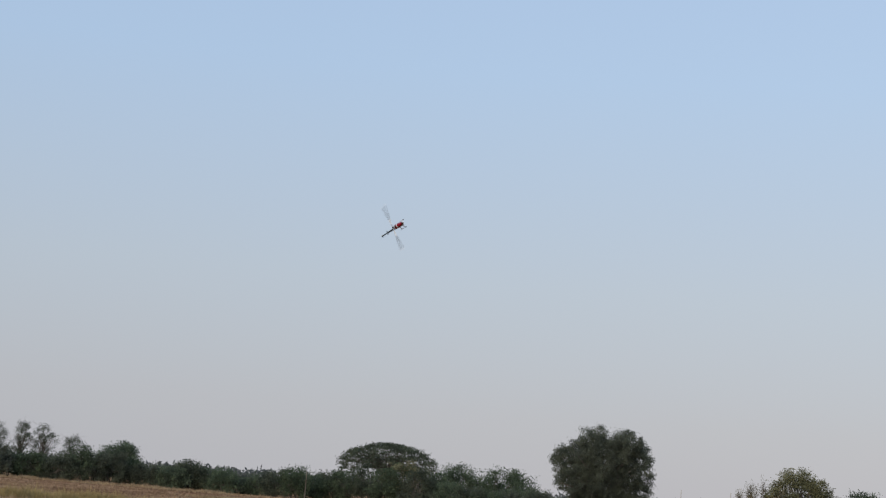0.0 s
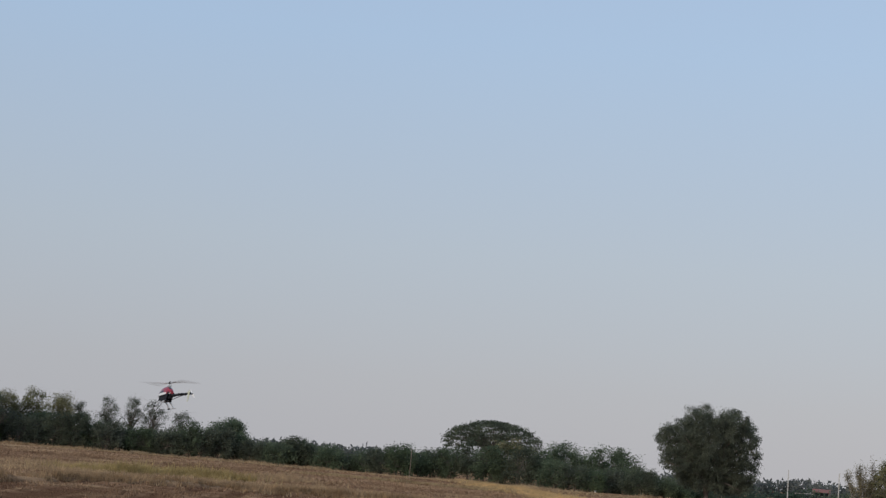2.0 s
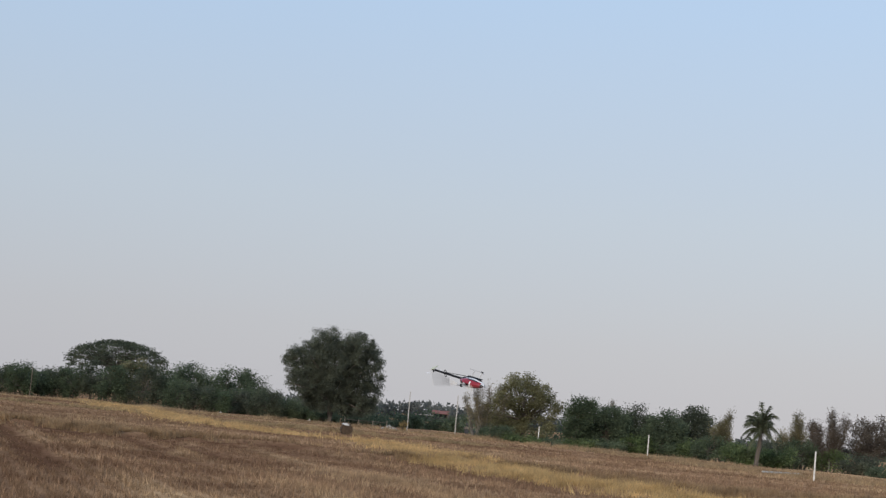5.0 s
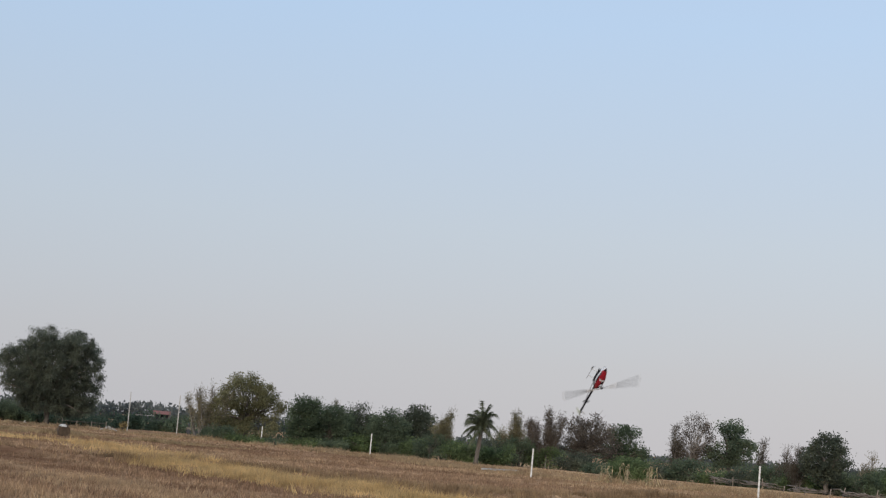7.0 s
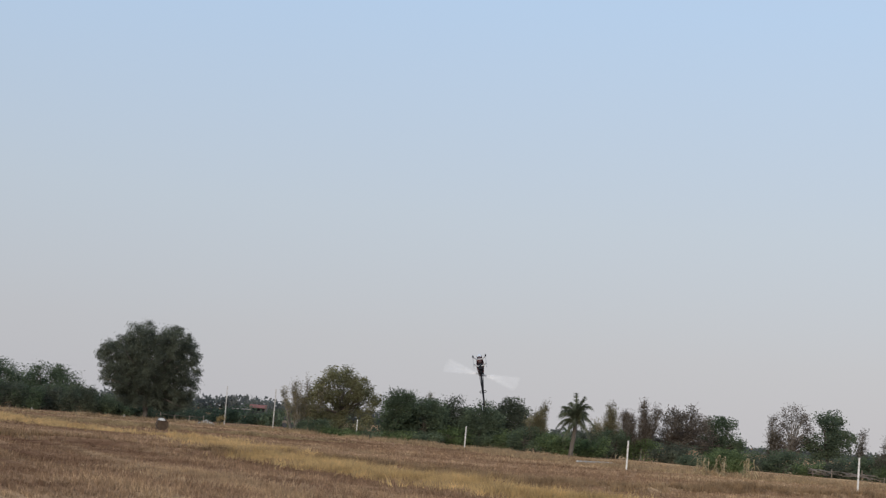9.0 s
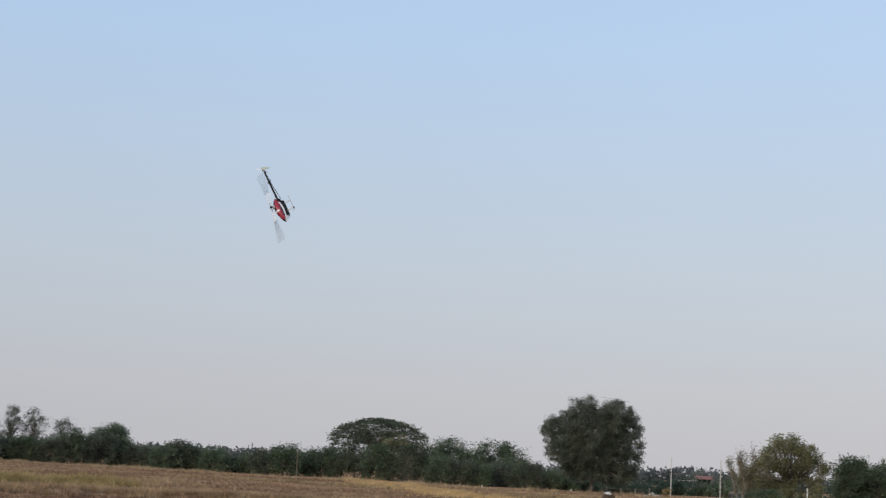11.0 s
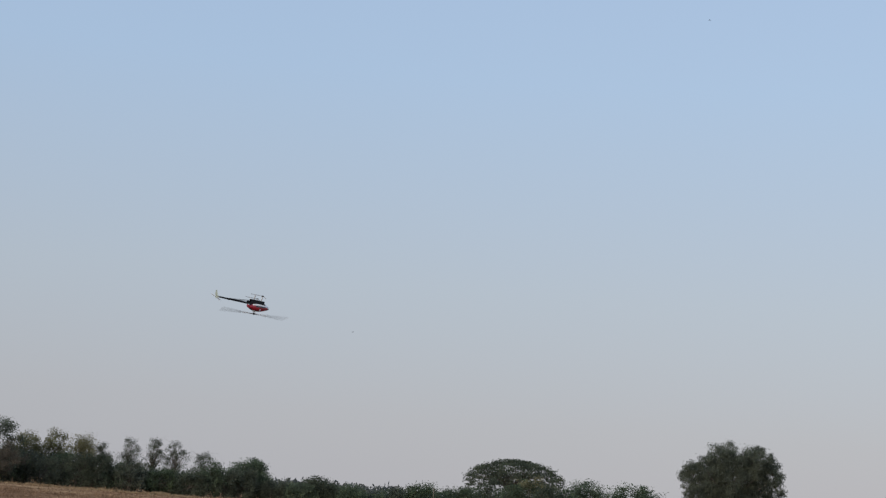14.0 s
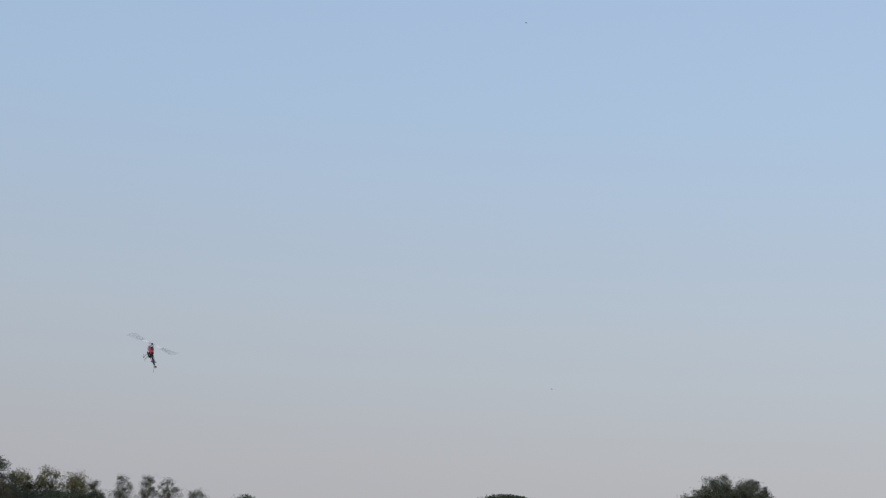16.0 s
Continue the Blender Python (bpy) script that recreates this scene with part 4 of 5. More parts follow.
def field_shelter():
    """A low open shelter with a red sheet roof and a pale lean-to."""
    p = at_polar(6.12, 196)
    root = new("field_shelter")
    root.matrix_basis = pose(p.x, p.y, ground_z(p.x, p.y), 0, 0, 6)
    tagged(root, "low open field shelter with faded red roof and pale lean-to", "shelter")
    for x in (-0.85, 0.85):
        for y in (-0.7, 0.7):
            part("post", rod_bm((x, y, -0.05), (x, y, 1.95), 0.05), OLD_WOOD, root)
    for s in (-1, 1):
        bm = box_bm(2.1, 1.05, 0.03, 0.008)
        bmesh.ops.rotate(bm, verts=bm.verts, cent=(0, 0, 0), matrix=Matrix.Rotation(radians(-22 * s), 3, "X"))
        bmesh.ops.translate(bm, verts=bm.verts, vec=(0, 0.48 * s, 2.12))
        part("roof_sheet", bm, RED_TIN, root)
    bm = box_bm(2.2, 1.3, 0.04, 0.01)
    bmesh.ops.translate(bm, verts=bm.verts, vec=(-2.0, -0.2, 1.66))
    part("lean_to_roof", bm, PALE_TIN, root, "pale thin sheet roof of the lean-to")
    for x in (-3.0, -1.1):
        part("lean_to_post", rod_bm((x, -0.6, -0.05), (x, -0.6, 1.68), 0.035), OLD_WOOD, root)
    # dark sheet added for the shaded opening below the red roof
    part("back_wall", box_bm(1.6, 0.05, 1.2, 0.01, 1, 0.7), SHADE_NET, root, "dark upright sheet in place of the shade under the roof")
    part("bench", box_bm(1.4, 0.6, 0.08, 0.02, 1, 0.55), OLD_WOOD, root)


field_shelter()


def parked_cart():
    """A dark covered hand cart half hidden behind the hedge's end."""
    p = at_polar(5.0, 170)
    root = new("covered_cart")
    root.matrix_basis = pose(p.x, p.y, ground_z(p.x, p.y), 0, 0, 10)
    tagged(root, "small dark covered cart with white sack parked by bushes", "cart")
    part("bed", box_bm(1.3, 0.8, 0.35, 0.05, 1.05, 0.42), OLD_WOOD, root)
    part("tarpaulin", box_bm(1.2, 0.75, 0.5, 0.14, 0.7, 0.78), SHADE_NET, root, "dark sagging tarpaulin")
    for x in (-0.45, 0.45):
        bm = bmesh.new()
        bmesh.ops.create_cone(bm, cap_ends=True, segments=20, radius1=0.27, radius2=0.27, depth=0.09)
        bmesh.ops.rotate(bm, verts=bm.verts, cent=(0, 0, 0), matrix=Matrix.Rotation(radians(90), 3, "X"))
        bmesh.ops.translate(bm, verts=bm.verts, vec=(x, -0.46, 0.27))
        part("wheel", bm, SHADE_NET, root)
    part("sack", box_bm(0.4, 0.3, 0.45, 0.1, 0.8, 0.78), WHITE_SACK, root)


parked_cart()


def lying_post():
    a, b = at_polar(-5.33, 94), at_polar(-6.60, 97)
    root = new("lying_post")
    mid = (a + b) / 2
    root.matrix_basis = pose(mid.x, mid.y, ground_z(mid.x, mid.y) + 0.06, 0, 0, math.degrees(math.atan2(b.y - a.y, b.x - a.x)))
    tagged(root, "pale concrete post lying on two blocks in field", "post")
    part("shaft", box_bm((b - a).length, 0.16, 0.10, 0.012, 1, 0.08), CONCRETE_GREY, root)
    for x in (-0.7, 0.75):
        bm = box_bm(0.2, 0.25, 0.14, 0.015, 1, -0.06)
        bmesh.ops.translate(bm, verts=bm.verts, vec=(x, 0, 0))
        part("block", bm, CONCRETE, root)


lying_post()


def maize(az, d, h, seed):
    rng = np.random.default_rng(seed)
    root = plant("maize_plant", "dead straw-coloured maize plant with hanging leaves", "maize", az, d, "dry maize by the bush", rng.uniform(0, 360))
    tip = (rng.normal(0, 0.12), rng.normal(0, 0.12), h)
    stem = bent_path((0, 0, 0), tip, rng, 0.04, 5)
    child("stalk", limb_mesh("stalk", [(stem, np.linspace(0.022, 0.010, 6))], CORN_DRY, 5), root)
    for k in range(6):
        p = stem[1 + k % 5]
        a = rng.uniform(0, 2 * math.pi)
        L = rng.uniform(0.28, 0.5)
        v, f = [], []
        for i in range(5):
            t = i / 4
            q = p + Vector((math.cos(a) * L * t * 0.8, math.sin(a) * L * t * 0.8, L * (0.5 * t - 1.15 * t * t)))
            s = Vector((-math.sin(a), math.cos(a), 0)) * 0.045 * (1 - t) ** 0.6
            v += [q - s, q + s + Vector((0, 0, 0.01))]
            if i:
                f.append((2 * i - 2, 2 * i - 1, 2 * i + 1, 2 * i))
        child("leaf", mesh_of("leaf", v, f, CORN_DRY), root)


rng_m = np.random.default_rng(31)
for k in range(22):
    maize(rng_m.uniform(-10.5, -9.4) if k < 14 else rng_m.uniform(-11.6, -11.0), rng_m.uniform(86, 92), rng_m.uniform(0.6, 1.15), 300 + k)


def brush_rail():
    """Rough rails of bundled branches on short stakes."""
    rng = np.random.default_rng(15)
    root = new("brushwood_fence")
    pts = [at_polar(a, d) for a, d in ((-11.45, 127), (-13.0, 118), (-14.6, 111), (-16.0, 105), (-17.6, 99), (-19.6, 95))]
    root.matrix_basis = pose(pts[0].x, pts[0].y, 0)
    tagged(root, "rough grey brushwood fence of bundled branches on stakes", "fence")
    for a, b in zip(pts, pts[1:]):
        for k in range(10):
            s, e = rng.uniform(-0.05, 0.5), rng.uniform(0.5, 1.05)
            lift = Vector((0, rng.normal(0, 0.2), 0.22 + rng.uniform(0, 0.36)))
            tail = Vector((0, rng.normal(0, 0.2), 0.20 + rng.uniform(0, 0.34)))
            child("branch", limb_mesh("branch", [(bent_path(a.lerp(b, s) - pts[0] + lift, a.lerp(b, e) - pts[0] + tail, rng, 0.06, 7), np.linspace(0.030, 0.008, 8))], BRUSH, 5), root)
        for k in range(2):
            p = a.lerp(b, (k + rng.uniform(0.1, 0.9)) / 2) - pts[0]
            child("stake", limb_mesh("stake", [(bent_path(p - Vector((0, 0, 0.1)), p + Vector((rng.normal(0, 0.08), 0, rng.uniform(0.45, 0.8))), rng, 0.02, 3), np.linspace(0.04, 0.03, 4))], BRUSH, 5), root)


brush_rail()


def log_rail():
    """A low rail of thin logs on stakes beside the broad tree."""
    rng = np.random.default_rng(16)
    pts = [at_polar(a, 164) for a in (9.5, 9.0, 8.5, 8.0)]
    root = new("log_rail")
    root.matrix_basis = pose(pts[0].x, pts[0].y, ground_z(pts[0].x, pts[0].y))
    tagged(root, "low rail of thin grey logs on stakes beside tree", "fence")
    for a, b in zip(pts, pts[1:]):
        child("log", limb_mesh("log", [(bent_path(a - pts[0] + Vector((0, 0, 0.52)), b - pts[0] + Vector((0, 0, 0.50)), rng, 0.025, 4), np.linspace(0.032, 0.022, 5))], BARK, 6), root)
    for p in pts:
        child("stake", limb_mesh("stake", [(bent_path(p - pts[0] - Vector((0, 0, 0.2)), p - pts[0] + Vector((0, 0, rng.uniform(0.58, 0.75))), rng, 0.02, 3), np.linspace(0.045, 0.035, 4))], BRUSH, 6), root)


def rubble_heap():
    """A knee-high heap of pale broken concrete between the poles."""
    rng = np.random.default_rng(17)
    p = at_polar(7.9, 152)
    root = new("rubble_heap")
    root.matrix_basis = pose(p.x, p.y, ground_z(p.x, p.y))
    tagged(root, "knee-high heap of pale broken concrete lumps among grass", "rubble")
    for k in range(26):
        r = rng.uniform(0, 1) ** 0.7
        a = rng.uniform(0, 2 * math.pi)
        size = rng.uniform(0.12, 0.30)
        bm = box_bm(size, size * rng.uniform(0.6, 1.0), size * rng.uniform(0.5, 0.9), size * 0.12, rng.uniform(0.65, 0.95), -size * 0.2)
        lump = part("lump", bm, CONCRETE_GREY, root)
        lump.matrix_basis = pose(math.cos(a) * r * 0.75, math.sin(a) * r * 0.4, 0.40 * (1 - r) * rng.uniform(0.5, 1), rng.uniform(-25, 25), rng.uniform(-25, 25), rng.uniform(0, 180))


log_rail()
rubble_heap()
for az, d, s in ((10.75, 160, 0.30), (13.9, 168, 0.26)):
    p = at_polar(az, d)
    root = new("white_sack")
    root.matrix_basis = pose(p.x, p.y, ground_z(p.x, p.y) - 0.02, 0, 0, az * 7)
    tagged(root, "white filled cloth sack lying at field edge", "sack", "sacks at the field edge")
    part("bag", box_bm(s * 1.2, s * 0.8, s * 0.8, s * 0.25, 0.75), WHITE_SACK, root)
    part("neck", rod_bm((0, 0, s * 0.74), (0.02, 0, s * 0.95), s * 0.12, 7, s * 0.2), WHITE_SACK, root, "tied neck of the sack")


# ---- the model helicopter: y to its nose, z to its rotor; its base point lies on the mast at boom height ----
def paint(name, col, rough=0.3, coat=0.5):
    m, n, l, b = material(name, rough)
    nz = noise_tex(n, l, 14.0, 4)
    r = ramp(n, [(0.3, tuple(c * 0.85 for c in col)), (0.7, tuple(min(1, c * 1.08) for c in col))])
    l.new(nz.outputs["Fac"], r.inputs[0])
    l.new(r.outputs["Color"], b.inputs["Base Color"])
    b.inputs["Coat Weight"].default_value = coat
    return m


RED = paint("red_canopy_paint", (0.29, 0.008, 0.020))
WHITE = paint("white_canopy_paint", (0.78, 0.78, 0.78))
NOSE_TINT = paint("dark_smoked_canopy", (0.035, 0.012, 0.014), 0.15)
CARBON = paint("black_carbon_plate", (0.012, 0.012, 0.014), 0.6, 0.0)
CARBON.node_tree.nodes["Principled BSDF"].inputs["Specular IOR Level"].default_value = 0.2
BATTERY = paint("brown_battery_wrap", (0.075, 0.042, 0.038), 0.5, 0.1)
STEEL = paint("bright_steel", (0.42, 0.42, 0.43), 0.35, 0.0)
BLADE_TOP = paint("dark_grey_blade", (0.095, 0.095, 0.102), 0.4, 0.1)
BLADE_LOW = paint("white_blade_underside", (0.88, 0.88, 0.88), 0.4, 0.1)
SKID = paint("pale_grey_plastic", (0.62, 0.62, 0.62))
FIN = paint("pale_yellow_fin", (0.55, 0.56, 0.42), 0.45, 0.1)


def loft(sections, sides=20):
    """Closed body through sections (y, half width, top, bottom)."""
    bm = bmesh.new()
    rings = []
    for y, w, top, bot in sections:
        zc, hz = (top + bot) / 2, (top - bot) / 2
        ring = []
        for k in range(sides):
            a = 2 * math.pi * k / sides
            cx, cz = math.cos(a), math.sin(a)
            ring.append(bm.verts.new((w * math.copysign(abs(cx) ** 0.85, cx), y, zc + hz * math.copysign(abs(cz) ** 0.9, cz))))
        rings.append(ring)
    for a, b in zip(rings, rings[1:]):
        for k in range(sides):
            bm.faces.new((a[k], a[(k + 1) % sides], b[(k + 1) % sides], b[k]))
    bm.faces.new(rings[0][::-1])
    bm.faces.new(rings[-1])
    bmesh.ops.recalc_face_normals(bm, faces=bm.faces)
    return bm


def blade_bm(r0, r1, chord, thick, dark0, dark1, steps=14):
    """A blade along +x: white root and tip, dark top between, white below."""
    bm = bmesh.new()
    prof = [(0.32, 0.0), (0.22, 0.5), (-0.1, 0.42), (-0.68, 0.02), (-0.1, -0.4), (0.22, -0.45)]
    rings = []
    for i in range(steps + 1):
        t = i / steps
        x = r0 + (r1 - r0) * t
        k = 0.55 + 0.45 * min(1, t * 6) if t < 0.17 else 1.0
        if t > 0.96:
            k = 0.72
        rings.append([bm.verts.new((x, p * chord * k, q * thick)) for p, q in prof])
    n = len(prof)
    for i, (a, b) in enumerate(zip(rings, rings[1:])):
        x = r0 + (r1 - r0) * (i + 0.5) / steps
        for k in range(n):
            f = bm.faces.new((a[k], b[k], b[(k + 1) % n], a[(k + 1) % n]))
            f.material_index = 0 if k < 3 and dark0 < x < dark1 else 1
    bm.faces.new(rings[0])
    bm.faces.new(rings[-1][::-1])
    bmesh.ops.recalc_face_normals(bm, faces=bm.faces)
    return bm


def build_helicopter():
    heli = new("model_helicopter")
    tagged(heli, "red and white radio-controlled model helicopter in aerobatic flight", "helicopter")
    # canopy: open below, red above, white along its lower edge, smoked window on the nose
    bm = loft([(0.372, 0.006, 0.040, 0.022), (0.355, 0.020, 0.058, 0.002), (0.315, 0.038, 0.082, -0.026), (0.25, 0.056, 0.108, -0.052), (0.17, 0.070, 0.134, -0.070), (0.135, 0.075, 0.143, -0.075), (0.105, 0.077, 0.148, -0.077),
               (0.01, 0.076, 0.152, -0.068), (-0.07, 0.062, 0.140, -0.040), (-0.13, 0.044, 0.112, -0.004), (-0.18, 0.026, 0.080, 0.025)])
    for f in bm.faces:
        c = f.calc_center_median()
        f.material_index = 0
        if c.z < 0.034 + 0.04 * max(0, c.y - 0.2):
            f.material_index = 1
        elif 0.105 < c.y < 0.136 and c.z > 0.10:
            f.material_index = 1
        elif c.z < 0.062 and -0.02 < c.y < 0.28:
            f.material_index = 2
        elif c.y > 0.33:
            f.material_index = 2
        elif c.y < 0.09 and abs(c.x) < 0.034 and c.z > 0.1:
            f.material_index = 2
    cut = [f for f in bm.faces if f.calc_center_median().y < 0.23 and f.calc_center_median().z < 0.012 + (0.02 if f.calc_center_median().y < -0.05 else 0)]
    bmesh.ops.delete(bm, geom=cut, context="FACES")
    part("canopy", bm, [RED, WHITE, NOSE_TINT], heli, "glossy red canopy with white lower edge and band")
    bm = box_bm(0.066, 0.17, 0.05, 0.01, 1, -0.085)
    bmesh.ops.translate(bm, verts=bm.verts, vec=(0, 0.14, 0))
    part("battery", bm, BATTERY, heli, "brown battery pack under the canopy")
    for x in (-0.05, 0.05):
        bm = box_bm(0.005, 0.36, 0.15, 0, 1, -0.095)
        for v in bm.verts:
            v.co.y += 0.02 + (0.03 if v.co.z < 0 and v.co.y > 0 else 0.0) + (0.07 if v.co.z < 0 and v.co.y < 0 else 0.0)
            v.co.x += x
        part("side_plate", bm, CARBON, heli)
    plate = part("floor_plate", box_bm(0.098, 0.15, 0.006, 0, 1, -0.093), CARBON, heli)
    plate.location = (0, -0.05, 0)
    part("gearbox", box_bm(0.06, 0.12, 0.10, 0.012, 0.8, -0.01), CARBON, heli)
    bm = box_bm(0.064, 0.13, 0.07, 0.015, 0.8, -0.055)
    bmesh.ops.translate(bm, verts=bm.verts, vec=(0, -0.13, 0))
    part("motor_mount", bm, CARBON, heli)
    part("tail_boom", rod_bm((0, -0.10, 0.0), (0, -0.945, 0.0), 0.021, 12, 0.018), CARBON, heli)
    for x in (-1, 1):
        part("boom_strut", rod_bm((0.042 * x, -0.16, -0.055), (0.014 * x, -0.62, -0.012), 0.0055, 6), CARBON, heli)
        # looped side fin
        loop = [Vector((x * (0.02 + 0.045 * math.sin(a)), -0.63 - 0.028 * math.cos(a), 0)) for a in np.linspace(0, math.pi, 9)]
        v, f = tube_rings(loop, [0.006] * 9, 5)
        bm = bmesh.new()
        vs = [bm.verts.new(p) for p in v]
        for ff in f:
            bm.faces.new([vs[i] for i in ff])
        part("side_fin", bm, CARBON, heli)
    bm = bmesh.new()
    bmesh.ops.create_cone(bm, cap_ends=True, segments=14, radius1=0.024, radius2=0.024, depth=0.03)
    bmesh.ops.rotate(bm, verts=bm.verts, cent=(0, 0, 0), matrix=Matrix.Rotation(radians(90), 3, "X"))
    bmesh.ops.translate(bm, verts=bm.verts, vec=(0, -0.63, 0))
    part("boom_clamp", bm, CARBON, heli)
    # landing gear
    for y in (0.13, -0.05):
        arch = [Vector((0.125 * s, y + 0.012 * (1 - abs(s)), -0.185 + 0.105 * (1 - abs(s) ** 2.2))) for s in np.linspace(-1, 1, 13)]
        v, f = tube_rings(arch, [0.0125] * 13, 6)
        bm = bmesh.new()
        vs = [bm.verts.new(p) for p in v]
        for ff in f:
            bm.faces.new([vs[i] for i in ff])
        part("skid_arch", bm, SKID, heli, "pale grey curved skid arch")
    for x in (-0.125, 0.125):
        skid = [Vector((x, y, -0.188 + (0.05 * max(0, y - 0.16) / 0.06))) for y in np.linspace(-0.17, 0.22, 11)]
        v, f = tube_rings(skid, [0.006] * 11, 6)
        bm = bmesh.new()
        vs = [bm.verts.new(p) for p in v]
        for ff in f:
            bm.faces.new([vs[i] for i in ff])
        s = part("skid", bm, STEEL, heli, "thin pale grey skid tube")
        part("foot", rod_bm((x, 0.11, -0.188), (x, 0.155, -0.188), 0.015), CARBON, s)
    # tail
    part("tail_gearbox", merge(box_bm(0.035, 0.055, 0.045, 0.008, 1, -0.022)), CARBON, heli).location = (0, -0.945, 0)
    bm = bmesh.new()
    out = [(-0.90, 0.016), (-0.925, -0.02), (-0.955, -0.135), (-0.976, -0.14), (-0.99, -0.05), (-0.975, 0.05), (-0.955, 0.052)]
    lo = [bm.verts.new((-0.022, y, z)) for y, z in out]
    hi = [bm.verts.new((-0.016, y, z)) for y, z in out]
    bm.faces.new(lo)
    bm.faces.new(hi[::-1])
    for k in range(len(out)):
        bm.faces.new((lo[k], hi[k], hi[(k + 1) % len(out)], lo[(k + 1) % len(out)]))
    bmesh.ops.recalc_face_normals(bm, faces=bm.faces)
    part("tail_fin", bm, FIN, heli, "pale yellow vertical tail fin")
    tail = part("tail_rotor", rod_bm((0.0, 0, 0), (0.032, 0, 0), 0.011), CARBON, heli, "tail rotor hub")
    tail.location = (0.018, -0.945, 0.0)
    for s in (0, 180):
        bm = blade_bm(0.02, 0.145, 0.028, 0.004, 9, 9, 4)
        bmesh.ops.transform(bm, verts=bm.verts, matrix=Matrix.Translation((0.026, 0, 0)) @ Matrix.Rotation(radians(90), 4, "Y") @ Matrix.Rotation(radians(s), 4, "Z"))
        part("tail_blade", bm, [BLADE_TOP, BLADE_LOW], tail, "small white tail blade")
    # mast and head
    part("mast", rod_bm((0, 0, 0.05), (0, 0, 0.225), 0.008), STEEL, heli)
    bm = bmesh.new()
    bmesh.ops.create_cone(bm, cap_ends=True, segments=18, radius1=0.036, radius2=0.028, depth=0.018)
    bmesh.ops.translate(bm, verts=bm.verts, vec=(0, 0, 0.165))
    part("swashplate", bm, STEEL, heli)
    rotor = part("main_rotor", merge(box_bm(0.06, 0.032, 0.030, 0.006, 0.9, -0.015), rod_bm((0, 0, -0.02), (0, 0, 0.022), 0.013)), CARBON, heli, "black rotor head")
    rotor.location = (0, 0, 0.22)
    for s in (0, 180):
        bm = rod_bm((0.025, 0, 0), (0.115, 0, 0), 0.014, 8, 0.012)
        bmesh.ops.transform(bm, verts=bm.verts, matrix=Matrix.Rotation(radians(s), 4, "Z"))
        part("blade_grip", bm, STEEL, rotor)
        bm = blade_bm(0.10, 0.79, 0.054, 0.008, 0.30, 0.735)
        bmesh.ops.transform(bm, verts=bm.verts, matrix=Matrix.Rotation(radians(s), 4, "Z"))
        part("rotor_blade", bm, [BLADE_TOP, BLADE_LOW], rotor, "dark rotor blade with white root and tip")
        part("control_link", rod_bm((0.03 if s == 0 else -0.03, 0.02, -0.055), (0.045 if s == 0 else -0.045, 0.02, 0.0), 0.004, 5), STEEL, rotor)
    return heli, rotor, tail


helicopter, main_rotor, tail_rotor = build_helicopter()


def build_bird(size):
    """A far bird: slim body and two swept wings held still."""
    root = new("bird")
    tagged(root, "small dark bird gliding far off in clear sky", "bird", "birds in the sky")
    bm = loft([(0.5, 0.02, 0.02, -0.02), (0.3, 0.08, 0.08, -0.06), (0.0, 0.11, 0.10, -0.10), (-0.3, 0.06, 0.05, -0.05), (-0.6, 0.07, 0.01, -0.01)], 10)
    bmesh.ops.scale(bm, verts=bm.verts, vec=(size, size, size))
    part("body", bm, CARBON, root)
    for s in (-1, 1):
        bm = bmesh.new()
        pts = [(0.05, 0.18, 0.05), (0.5, 0.25, 0.16), (0.95, -0.05, 0.12), (0.5, 0.0, 0.13), (0.05, -0.15, 0.03)]
        up = [bm.verts.new((s * x * size, y * size, (z + 0.02) * size)) for x, y, z in pts]
        dn = [bm.verts.new((s * x * size, y * size, (z - 0.02) * size)) for x, y, z in pts]
        bm.faces.new(up)
        bm.faces.new(dn[::-1])
        for k in range(5):
            bm.faces.new((up[k], dn[k], dn[(k + 1) % 5], up[(k + 1) % 5]))
        bmesh.ops.recalc_face_normals(bm, faces=bm.faces)
        part("wing", bm, CARBON, root)
    return root


bird_low, bird_high, bird_fast = build_bird(0.16), build_bird(0.22), build_bird(0.07)


